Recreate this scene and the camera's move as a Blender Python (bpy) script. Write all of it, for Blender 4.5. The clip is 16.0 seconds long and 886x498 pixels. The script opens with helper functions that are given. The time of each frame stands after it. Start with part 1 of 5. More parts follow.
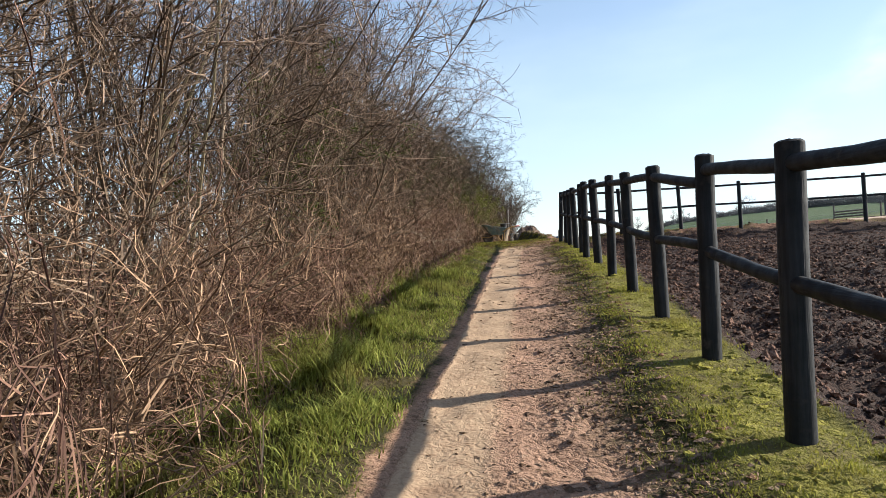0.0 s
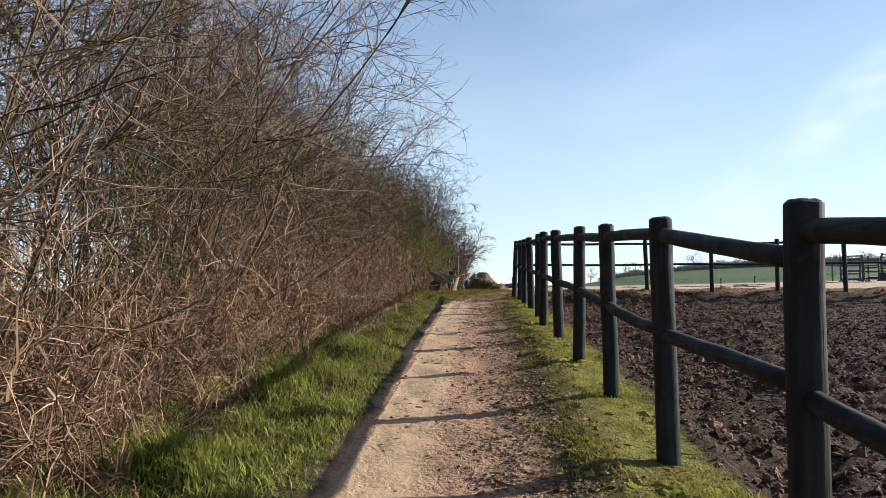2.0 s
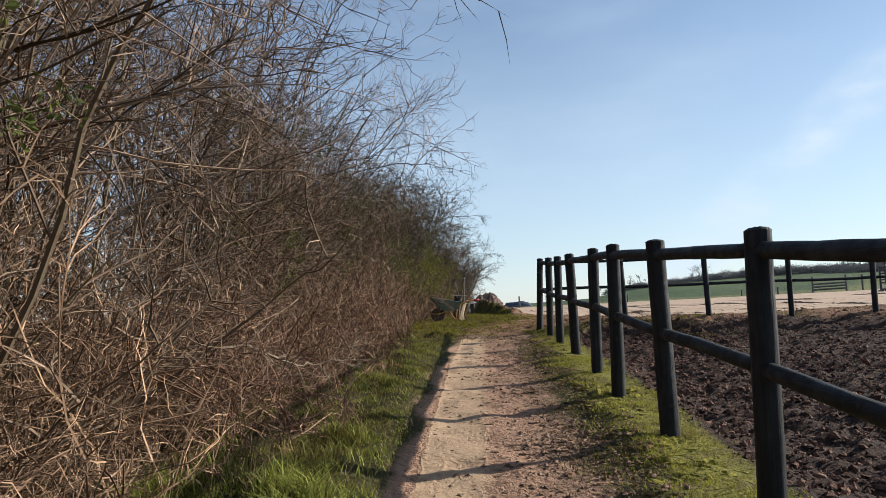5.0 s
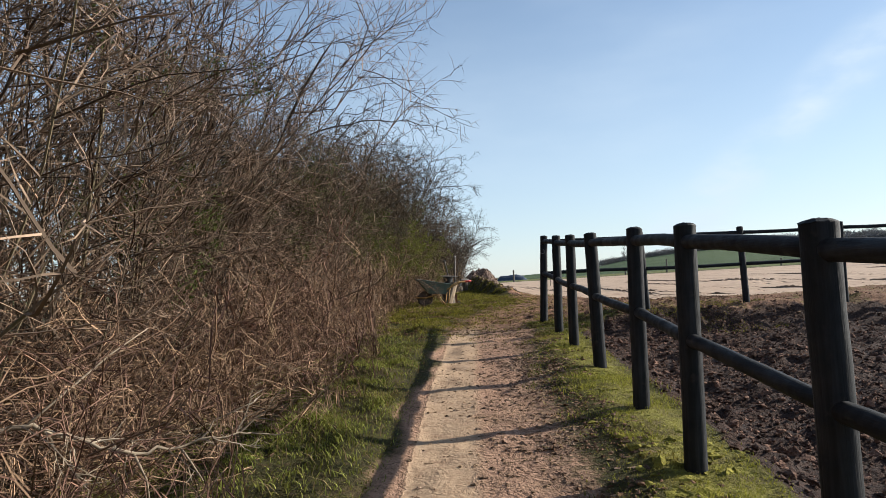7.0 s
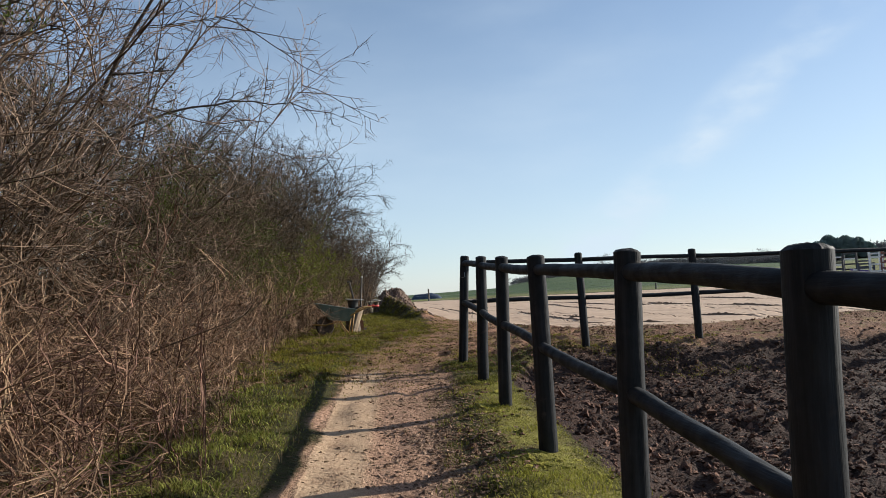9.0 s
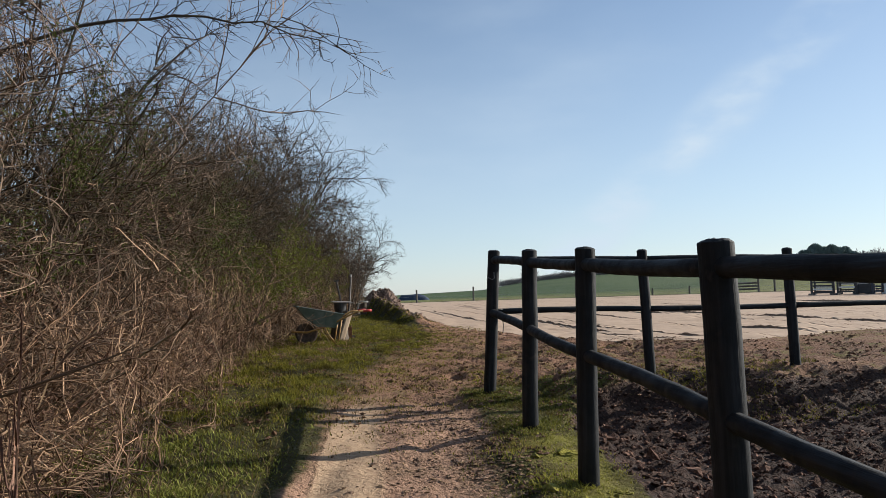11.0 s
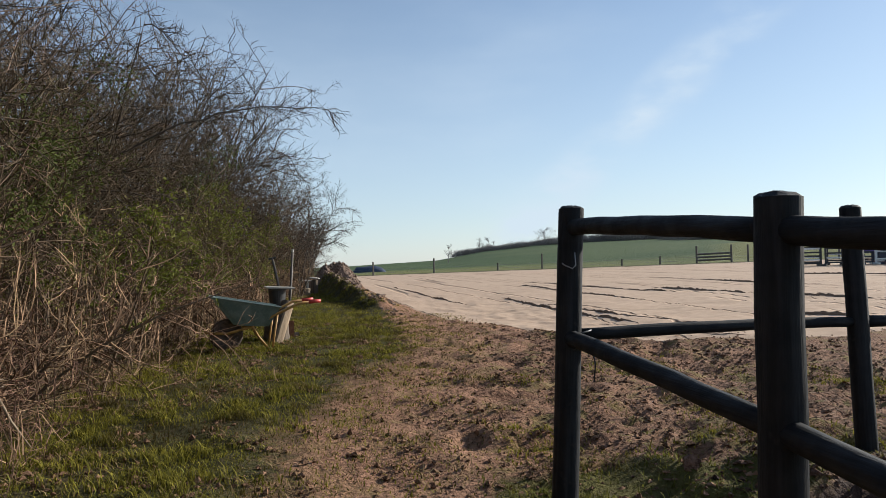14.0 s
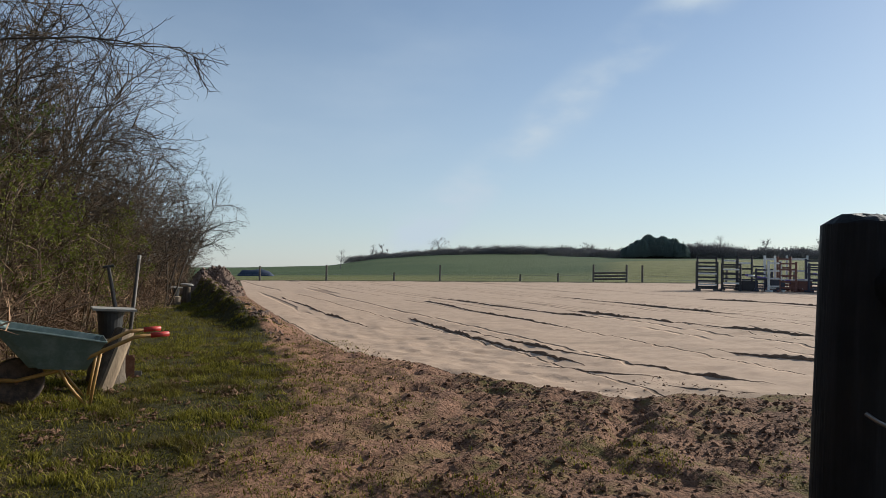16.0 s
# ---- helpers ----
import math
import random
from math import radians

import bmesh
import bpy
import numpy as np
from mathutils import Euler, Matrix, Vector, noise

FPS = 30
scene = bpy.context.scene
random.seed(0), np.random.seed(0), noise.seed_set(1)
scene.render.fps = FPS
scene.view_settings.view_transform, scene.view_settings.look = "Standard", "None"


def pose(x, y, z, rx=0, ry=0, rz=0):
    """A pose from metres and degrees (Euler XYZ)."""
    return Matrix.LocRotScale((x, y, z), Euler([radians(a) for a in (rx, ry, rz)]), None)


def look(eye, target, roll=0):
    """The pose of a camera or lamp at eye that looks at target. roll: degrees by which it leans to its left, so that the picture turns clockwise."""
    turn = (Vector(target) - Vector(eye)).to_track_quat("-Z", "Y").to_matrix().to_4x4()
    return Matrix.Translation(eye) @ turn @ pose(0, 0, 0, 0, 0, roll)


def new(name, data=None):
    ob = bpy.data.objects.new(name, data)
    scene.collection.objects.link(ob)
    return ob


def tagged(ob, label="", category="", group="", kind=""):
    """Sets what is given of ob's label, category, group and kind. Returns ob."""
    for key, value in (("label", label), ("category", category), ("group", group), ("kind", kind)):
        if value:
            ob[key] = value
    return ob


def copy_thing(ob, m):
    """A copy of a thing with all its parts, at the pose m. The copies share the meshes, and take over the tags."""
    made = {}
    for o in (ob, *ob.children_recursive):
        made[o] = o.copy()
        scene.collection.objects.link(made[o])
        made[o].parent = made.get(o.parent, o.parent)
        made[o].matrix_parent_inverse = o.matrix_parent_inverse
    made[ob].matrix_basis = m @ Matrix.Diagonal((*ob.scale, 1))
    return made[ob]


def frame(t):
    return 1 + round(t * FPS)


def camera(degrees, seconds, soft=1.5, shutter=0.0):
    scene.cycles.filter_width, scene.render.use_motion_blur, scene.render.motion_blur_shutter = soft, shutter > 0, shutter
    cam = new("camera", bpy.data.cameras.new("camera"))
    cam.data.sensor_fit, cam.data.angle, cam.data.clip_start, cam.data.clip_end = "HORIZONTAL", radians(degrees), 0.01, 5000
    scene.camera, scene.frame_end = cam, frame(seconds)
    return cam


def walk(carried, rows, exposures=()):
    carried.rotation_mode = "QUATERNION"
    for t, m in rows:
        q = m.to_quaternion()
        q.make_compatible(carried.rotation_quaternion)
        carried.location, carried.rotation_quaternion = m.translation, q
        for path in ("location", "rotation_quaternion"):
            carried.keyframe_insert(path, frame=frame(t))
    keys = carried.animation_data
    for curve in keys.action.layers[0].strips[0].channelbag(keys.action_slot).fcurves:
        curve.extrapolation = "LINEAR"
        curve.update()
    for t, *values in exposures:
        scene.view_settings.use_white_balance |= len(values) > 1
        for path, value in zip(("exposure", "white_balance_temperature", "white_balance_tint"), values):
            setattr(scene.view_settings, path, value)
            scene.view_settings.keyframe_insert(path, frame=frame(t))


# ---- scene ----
cam = camera(66.5, 16.0, soft=0.65)
PATH = [
    (0, (0.788, -4.12, 0.511), (0.604, -2.128, 0.522), -3.2),
    (0.5, (0.875, -3.557, 0.577), (0.723, -1.563, 0.594), -3.3),
    (1, (0.926, -2.992, 0.638), (0.806, -0.996, 0.682), -2.9),
    (1.5, (0.971, -2.392, 0.711), (0.891, -0.395, 0.794), -1.9),
    (2, (0.997, -1.815, 0.761), (0.949, 0.181, 0.888), -0.3),
    (2.5, (1.042, -1.241, 0.825), (1.018, 0.751, 1.003), 0.1),
    (3, (1.036, -0.659, 0.874), (1.022, 1.331, 1.074), -0.3),
    (3.5, (1.03, -0.069, 0.939), (0.993, 1.921, 1.127), -0.8),
    (4, (0.942, 0.528, 0.967), (0.907, 2.519, 1.157), -1.5),
    (6.5, (0.822, 3.433, 1.285), (0.76, 5.428, 1.412), -2.6),
    (7, (0.94, 3.974, 1.336), (0.909, 5.972, 1.435), -2.7),
    (7.5, (1.075, 4.55, 1.388), (1.122, 6.548, 1.473), -2.7),
    (8, (1.136, 5.083, 1.42), (1.267, 7.077, 1.509), -2.6),
    (8.5, (1.176, 5.583, 1.454), (1.369, 7.57, 1.575), -2.6),
    (9, (1.153, 6.098, 1.502), (1.372, 8.081, 1.64), -2.2),
    (9.5, (1.121, 6.588, 1.519), (1.353, 8.569, 1.67), -1.8),
    (12, (1.002, 9.657, 1.613), (1.281, 11.634, 1.726), -1.1),
    (12.5, (1.009, 10.246, 1.636), (1.287, 12.224, 1.729), -2.3),
    (13, (1.072, 10.822, 1.674), (1.37, 12.798, 1.749), -2.8),
    (13.5, (1.127, 11.407, 1.697), (1.471, 13.376, 1.746), -2.7),
    (14, (1.184, 11.977, 1.755), (1.579, 13.937, 1.803), -1.4),
    (14.5, (1.194, 12.546, 1.774), (1.665, 14.489, 1.842), -0.2),
    (15, (1.276, 13.139, 1.832), (1.819, 15.062, 1.911), 0.7),
    (15.5, (1.366, 13.715, 1.861), (1.974, 15.618, 1.951), 1.6),
    (16, (1.497, 14.294, 1.927), (2.196, 16.167, 1.996), 1.1),
]
walk(cam, [(t, look(eye, target, roll)) for t, eye, target, roll in PATH], exposures=[(0, 0.8, 6200, 9), (1.5, 0.72, 6200, 9), (3.5, 0.36, 6200, 9), (6.5, 0.42, 6200, 9), (8, 0.42, 6200, 9), (9.5, 0.24, 6200, 9), (12, 0.2, 6200, 9), (14.2, 0.24, 6200, 9), (16, -0.08, 6200, 9)])

# ---- world, sun ----
SUN_AZ, SUN_EL = 74.0, 22.5          # compass degrees from +y towards +x, height
world = bpy.data.worlds.new("sky")
scene.world = world
world.use_nodes = True
wn, wl = world.node_tree.nodes, world.node_tree.links
wn.clear()
w_out = wn.new("ShaderNodeOutputWorld")
w_bg = wn.new("ShaderNodeBackground")
w_bg.inputs["Strength"].default_value = 0.105
w_sky = wn.new("ShaderNodeTexSky")
w_sky.sky_type = "NISHITA"
w_sky.sun_disc = False
w_sky.sun_elevation = radians(SUN_EL)
w_sky.sun_rotation = radians(SUN_AZ)
w_sky.air_density, w_sky.dust_density, w_sky.ozone_density = 1.0, 0.25, 2.2
w_co = wn.new("ShaderNodeTexCoord")


def wmath(op, a, b=None, c=None):
    n = wn.new("ShaderNodeMath")
    n.operation = op
    for i, v in enumerate((a, b, c)):
        if v is None:
            continue
        if isinstance(v, (int, float)):
            n.inputs[i].default_value = v
        else:
            wl.new(v, n.inputs[i])
    return n.outputs[0]


def wdot(v):
    n = wn.new("ShaderNodeVectorMath")
    n.operation = "DOT_PRODUCT"
    wl.new(w_co.outputs["Generated"], n.inputs[0])
    n.inputs[1].default_value = v
    return n.outputs["Value"]


def wramp(x, lo, hi):
    n = wn.new("ShaderNodeMapRange")
    n.interpolation_type = "SMOOTHSTEP"
    wl.new(x, n.inputs[0])
    n.inputs[1].default_value, n.inputs[2].default_value = lo, hi
    return n.outputs[0]


def wnoise(scale, detail, stretch):
    m = wn.new("ShaderNodeMapping")
    m.inputs["Scale"].default_value = stretch
    wl.new(w_co.outputs["Generated"], m.inputs["Vector"])
    n = wn.new("ShaderNodeTexNoise")
    n.inputs["Scale"].default_value, n.inputs["Detail"].default_value = scale, detail
    wl.new(m.outputs[0], n.inputs["Vector"])
    return n.outputs["Fac"]


# thin cirrus: one long streak along a great circle, and a veil towards the horizon
STREAK = Vector((-0.64, 0.165, 0.75)).normalized()
streak = wmath("SUBTRACT", 1.0, wramp(wmath("ABSOLUTE", wdot(STREAK)), 0.0, 0.05))
streak = wmath("MULTIPLY", streak, wramp(wnoise(5.0, 6.0, (1, 1, 2)), 0.37, 0.68))
veil = wmath("MULTIPLY", wramp(wnoise(2.2, 5.0, (1, 1, 3)), 0.45, 0.8), 0.35)
low = wmath("SUBTRACT", 1.0, wramp(wdot((0, 0, 1)), 0.0, 0.55))
haze = wmath("ADD", wmath("MULTIPLY", low, 0.45), 0.08)
cover = wmath("MINIMUM", wmath("ADD", wmath("ADD", wmath("MULTIPLY", streak, 0.85), wmath("MULTIPLY", veil, 0.6)), haze), 0.9)
w_mix = wn.new("ShaderNodeMix")
w_mix.data_type = "RGBA"
wl.new(cover, w_mix.inputs["Factor"])
wl.new(w_sky.outputs[0], w_mix.inputs["A"])
w_mix.inputs["B"].default_value = (5.6, 6.4, 7.1, 1)
wl.new(w_mix.outputs["Result"], w_bg.inputs["Color"])
wl.new(w_bg.outputs[0], w_out.inputs["Surface"])

sun_dir = Vector((math.sin(radians(SUN_AZ)) * math.cos(radians(SUN_EL)), math.cos(radians(SUN_AZ)) * math.cos(radians(SUN_EL)), math.sin(radians(SUN_EL))))
sun = new("sun", bpy.data.lights.new("sun", "SUN"))
sun.data.energy, sun.data.angle, sun.data.color = 6.0, radians(0.6), (1.0, 0.92, 0.80)
sun.matrix_world = look(sun_dir * 60, (0, 0, 0))

# ---- materials ----


class Nodes:
    """A short hand for one node material."""

    def __init__(self, name):
        self.m = bpy.data.materials.new(name)
        self.m.use_nodes = True
        self.t = self.m.node_tree
        self.bsdf = self.t.nodes["Principled BSDF"]
        self.co = self.t.nodes.new("ShaderNodeTexCoord").outputs["Object"]
        self.geo = self.t.nodes.new("ShaderNodeNewGeometry")
        self.pos = self.geo.outputs["Position"]
        self.island = self.geo.outputs["Random Per Island"]
        self.rnd = self.t.nodes.new("ShaderNodeObjectInfo").outputs["Random"]

    def put(self, v, socket):
        if isinstance(v, (int, float)):
            socket.default_value = v
        elif isinstance(v, tuple):
            socket.default_value = (*v, 1) if len(v) == 3 and socket.type == "RGBA" else v
        else:
            self.t.links.new(v, socket)

    def attr(self, name):
        n = self.t.nodes.new("ShaderNodeAttribute")
        n.attribute_name = name
        return n.outputs["Fac"]

    def math(self, op, a, b=0.0):
        n = self.t.nodes.new("ShaderNodeMath")
        n.operation = op
        self.put(a, n.inputs[0])
        self.put(b, n.inputs[1])
        return n.outputs[0]

    def scaled(self, s, co=None):
        n = self.t.nodes.new("ShaderNodeMapping")
        n.inputs["Scale"].default_value = s
        self.put(co or self.co, n.inputs["Vector"])
        return n.outputs[0]

    def noise(self, scale, detail=4.0, rough=0.55, co=None, dist=0.0):
        n = self.t.nodes.new("ShaderNodeTexNoise")
        n.inputs["Scale"].default_value, n.inputs["Detail"].default_value = scale, detail
        n.inputs["Roughness"].default_value, n.inputs["Distortion"].default_value = rough, dist
        self.put(co or self.co, n.inputs["Vector"])
        return n.outputs["Fac"]

    def voronoi(self, scale, co=None, feature="F1"):
        n = self.t.nodes.new("ShaderNodeTexVoronoi")
        n.feature = feature
        n.inputs["Scale"].default_value = scale
        self.put(co or self.co, n.inputs["Vector"])
        return n.outputs["Distance"]

    def ramp(self, x, lo, hi, a=0.0, b=1.0):
        n = self.t.nodes.new("ShaderNodeMapRange")
        n.interpolation_type = "SMOOTHSTEP"
        self.put(x, n.inputs[0])
        for i, v in enumerate((lo, hi, a, b)):
            n.inputs[i + 1].default_value = v
        return n.outputs[0]

    def mix(self, f, a, b):
        n = self.t.nodes.new("ShaderNodeMix")
        n.data_type = "RGBA"
        self.put(f, n.inputs["Factor"])
        self.put(a, n.inputs["A"])
        self.put(b, n.inputs["B"])
        return n.outputs["Result"]

    def bump(self, h, strength, distance):
        n = self.t.nodes.new("ShaderNodeBump")
        n.inputs["Strength"].default_value, n.inputs["Distance"].default_value = strength, distance
        self.put(h, n.inputs["Height"])
        self.t.links.new(n.outputs[0], self.bsdf.inputs["Normal"])

    def done(self, colour, rough=0.8, metal=0.0, spec=0.5):
        self.put(colour, self.bsdf.inputs["Base Color"])
        self.put(rough, self.bsdf.inputs["Roughness"])
        self.put(metal, self.bsdf.inputs["Metallic"])
        self.put(spec, self.bsdf.inputs["Specular IOR Level"])
        return self.m


def ground_material():
    n = Nodes("ground")
    p = n.pos
    big, mid, fine, grit = n.noise(0.7, 4, co=p), n.noise(5, 5, co=p), n.noise(26, 5, 0.6, co=p), n.noise(110, 3, 0.6, co=p)
    wob = n.math("MULTIPLY", n.math("SUBTRACT", n.math("ADD", n.math("MULTIPLY", mid, 0.55), n.math("MULTIPLY", fine, 0.45)), 0.5), 1.3)

    def zone(name, soft=0.12):
        return n.ramp(n.math("ADD", n.attr(name), wob), 0.5 - soft, 0.5 + soft)
    grass = n.mix(n.ramp(mid, 0.35, 0.65), (0.032, 0.030, 0.010), (0.065, 0.060, 0.018))
    grass = n.mix(n.ramp(fine, 0.48, 0.66), grass, (0.06, 0.044, 0.02))
    grass = n.mix(n.ramp(n.noise(1.1, 5, 0.65, co=p), 0.52, 0.66), grass, (0.075, 0.056, 0.026))
    moss = n.mix(n.ramp(mid, 0.4, 0.65), (0.20, 0.18, 0.038), (0.125, 0.10, 0.033))
    grass = n.mix(n.attr("moss"), grass, moss)
    pale = n.ramp(n.math("ADD", n.attr("pale"), n.math("MULTIPLY", wob, 0.8)), 0.3, 0.7)
    dirt = n.mix(n.ramp(fine, 0.45, 0.70), (0.35, 0.212, 0.14), (0.16, 0.09, 0.057))
    dirt = n.mix(n.ramp(grit, 0.55, 0.75), dirt, (0.37, 0.235, 0.155))
    track = n.mix(n.ramp(fine, 0.4, 0.75), (0.43, 0.30, 0.19), (0.31, 0.20, 0.125))
    track = n.mix(n.ramp(mid, 0.5, 0.8), track, (0.29, 0.185, 0.115))
    dirt = n.mix(n.math("MULTIPLY", n.ramp(n.noise(1.6, 5, 0.6, co=p), 0.5, 0.68), 0.6), dirt, (0.22, 0.14, 0.085))
    tufts = n.math("MULTIPLY", n.ramp(n.noise(2.3, 5, 0.65, co=p), 0.52, 0.64), n.attr("worn"))
    dirt = n.mix(tufts, dirt, n.mix(n.ramp(fine, 0.4, 0.6), (0.12, 0.115, 0.04), (0.18, 0.14, 0.07)))
    mud = n.mix(n.ramp(fine, 0.40, 0.64), (0.195, 0.104, 0.062), (0.07, 0.036, 0.022))
    mud = n.mix(n.ramp(grit, 0.58, 0.72), mud, (0.29, 0.18, 0.115))
    mud = n.mix(n.math("MULTIPLY", n.ramp(n.noise(3.1, 5, 0.7, co=p), 0.50, 0.60), 0.85), mud, n.mix(n.ramp(fine, 0.4, 0.6), (0.075, 0.075, 0.02), (0.16, 0.125, 0.035)))
    muddy = n.math("MULTIPLY", n.attr("mud"), n.ramp(n.math("ADD", big, n.math("MULTIPLY", mid, 0.5)), 0.60, 0.90, 1.0, 0.6))
    dirt = n.mix(n.math("MULTIPLY", n.attr("worn"), 0.7), dirt, n.mix(n.ramp(fine, 0.42, 0.66), (0.38, 0.198, 0.12), (0.155, 0.077, 0.045)))
    dirt = n.mix(muddy, dirt, mud)
    debris = n.math("MULTIPLY", n.attr("scuff"), n.ramp(n.noise(14, 4, 0.7, co=p), 0.46, 0.56))
    dirt = n.mix(debris, dirt, n.mix(n.ramp(fine, 0.4, 0.6), (0.06, 0.042, 0.026), (0.14, 0.10, 0.05)))
    dirt = n.mix(pale, dirt, track)
    soil = n.mix(n.ramp(fine, 0.35, 0.65), (0.024, 0.014, 0.0105), (0.066, 0.038, 0.028))
    soil = n.mix(n.ramp(mid, 0.5, 0.75), soil, (0.06, 0.036, 0.027))
    sand = n.mix(n.ramp(mid, 0.35, 0.7), (0.50, 0.36, 0.255), (0.43, 0.305, 0.215))
    sand = n.mix(n.ramp(n.noise(3.0, 5, co=n.scaled((0.12, 1.0, 1.0), p)), 0.55, 0.75), sand, (0.36, 0.26, 0.18))
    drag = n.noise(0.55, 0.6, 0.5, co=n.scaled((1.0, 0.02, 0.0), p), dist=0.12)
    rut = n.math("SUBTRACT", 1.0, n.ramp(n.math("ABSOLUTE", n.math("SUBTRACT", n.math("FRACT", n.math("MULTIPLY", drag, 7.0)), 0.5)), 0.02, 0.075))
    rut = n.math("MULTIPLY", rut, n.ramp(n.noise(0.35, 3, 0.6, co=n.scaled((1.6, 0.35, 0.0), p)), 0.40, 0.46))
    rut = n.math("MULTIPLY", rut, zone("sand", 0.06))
    # the shade inside the ruts is put into the sand's colour
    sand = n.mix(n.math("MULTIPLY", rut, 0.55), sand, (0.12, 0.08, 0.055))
    hill = n.mix(n.ramp(n.noise(0.02, 3, co=p), 0.4, 0.6), (0.052, 0.082, 0.032), (0.072, 0.10, 0.040))
    straw = n.mix(n.ramp(big, 0.4, 0.6), (0.165, 0.165, 0.058), (0.13, 0.135, 0.045))
    hill = n.mix(n.attr("straw"), hill, straw)
    col = n.mix(n.attr("hill"), grass, hill)
    col = n.mix(zone("dirt", 0.2), col, dirt)
    col = n.mix(zone("soil"), col, soil)
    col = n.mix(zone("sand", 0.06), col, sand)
    wet = n.math("MULTIPLY", zone("soil"), n.ramp(mid, 0.4, 0.7))
    lumps = n.noise(11, 3, 0.7, co=p, dist=1.2)
    chips = n.math("MULTIPLY", n.ramp(n.voronoi(40, co=p), 0.1, 0.8), n.ramp(mid, 0.42, 0.62))
    trod = n.math("MULTIPLY", pale, n.attr("dirt"))
    rough = n.math("MULTIPLY", n.math("ADD", fine, n.math("MULTIPLY", grit, 0.35)), n.math("SUBTRACT", 1.0, n.math("MULTIPLY", n.math("MAXIMUM", zone("sand", 0.06), n.math("MAXIMUM", trod, n.math("MULTIPLY", n.attr("dirt"), 0.62))), 0.86)))
    clod = n.math("MULTIPLY", n.math("ADD", n.math("MULTIPLY", lumps, 1.3), n.math("MULTIPLY", chips, 0.2)), n.math("SUBTRACT", 1.0, n.math("MAXIMUM", n.math("MULTIPLY", pale, 0.6), zone("sand", 0.06))))
    n.bump(n.math("SUBTRACT", n.math("SUBTRACT", rough, n.math("MULTIPLY", clod, 0.75)), n.math("MULTIPLY", rut, 1.6)), 0.9, 0.035)
    return n.done(col, n.math("SUBTRACT", 0.97, n.math("MULTIPLY", wet, 0.12)), spec=0.15)


def blade_material(name, a, b, c, back=0.35):
    n = Nodes(name)
    col = n.mix(n.island, a, b)
    col = n.mix(n.ramp(n.noise(1.7, 3, co=n.pos), 0.48, 0.68), col, c)
    mat = n.done(col, 0.75, spec=0.1)
    t = n.t
    tr = t.nodes.new("ShaderNodeBsdfTranslucent")
    t.links.new(col, tr.inputs["Color"])
    mx = t.nodes.new("ShaderNodeMixShader")
    mx.inputs[0].default_value = back
    out = t.nodes["Material Output"]
    t.links.new(n.bsdf.outputs[0], mx.inputs[1])
    t.links.new(tr.outputs[0], mx.inputs[2])
    t.links.new(mx.outputs[0], out.inputs["Surface"])
    return mat


def bark_material(name, a, b, c, rough=0.88):
    n = Nodes(name)
    col = n.mix(n.math("POWER", n.island, 2.0), a, b)
    col = n.mix(n.math("MULTIPLY", n.ramp(n.noise(14, 4, co=n.pos), 0.5, 0.75), 0.8), col, c)
    col = n.mix(n.math("MULTIPLY", n.rnd, 0.15), col, b)
    return n.done(col, rough, spec=0.2)


def fence_material(name, along):
    n = Nodes(name)
    grain = n.noise(30, 5, 0.6, co=n.scaled(along))
    spots = n.noise(9, 4, co=n.pos)
    col = n.mix(n.ramp(grain, 0.4, 0.7), (0.006, 0.007, 0.0085), (0.021, 0.022, 0.025))
    col = n.mix(n.ramp(spots, 0.60, 0.8), col, (0.05, 0.042, 0.037))
    n.bump(n.math("ADD", grain, n.math("MULTIPLY", n.noise(160, 3, 0.6, co=n.scaled(along)), 0.4)), 0.8, 0.006)
    return n.done(col, n.ramp(spots, 0.3, 0.7, 0.6, 0.85), spec=0.28)


def plain_material(name, a, b, scale=12, rough=0.6, metal=0.0, bump=0.0, stretch=(1, 1, 1), spec=0.5):
    n = Nodes(name)
    v = n.noise(scale, 5, 0.6, co=n.scaled(stretch))
    w = n.noise(scale * 5, 3, 0.6, co=n.scaled(stretch))
    col = n.mix(n.ramp(n.math("ADD", n.math("MULTIPLY", v, 0.7), n.math("MULTIPLY", w, 0.3)), 0.38, 0.66), a, b)
    if bump:
        n.bump(n.math("ADD", v, n.math("MULTIPLY", w, 0.4)), 0.6, bump)
    return n.done(col, rough, metal, spec)


def clod_material(name, a, b, c):
    n = Nodes(name)
    col = n.mix(n.island, a, b)
    col = n.mix(n.ramp(n.noise(40, 4, co=n.pos), 0.5, 0.7), col, c)
    n.bump(n.math("ADD", n.noise(60, 4, co=n.pos), n.noise(25, 3, co=n.pos)), 1.0, 0.02)
    return n.done(col, 0.95, spec=0.12)


M_GROUND = ground_material()
M_GRASS = blade_material("lush_grass", (0.13, 0.16, 0.025), (0.42, 0.43, 0.11), (0.25, 0.235, 0.065))
M_SHORT = blade_material("short_grass", (0.18, 0.18, 0.03), (0.40, 0.375, 0.068), (0.26, 0.22, 0.058))
M_MEADOW = blade_material("meadow_grass", (0.055, 0.062, 0.010), (0.215, 0.205, 0.045), (0.11, 0.088, 0.028))
M_LAWN = blade_material("lawn_grass", (0.030, 0.032, 0.006), (0.33, 0.29, 0.045), (0.075, 0.056, 0.018))
M_DRY = blade_material("dry_grass", (0.36, 0.27, 0.14), (0.22, 0.15, 0.075), (0.28, 0.19, 0.10))
M_BARK = bark_material("grey_brown_bark", (0.085, 0.058, 0.039), (0.165, 0.120, 0.080), (0.105, 0.092, 0.045))
M_TWIG = bark_material("brown_twigs", (0.045, 0.031, 0.022), (0.41, 0.285, 0.195), (0.085, 0.063, 0.038))
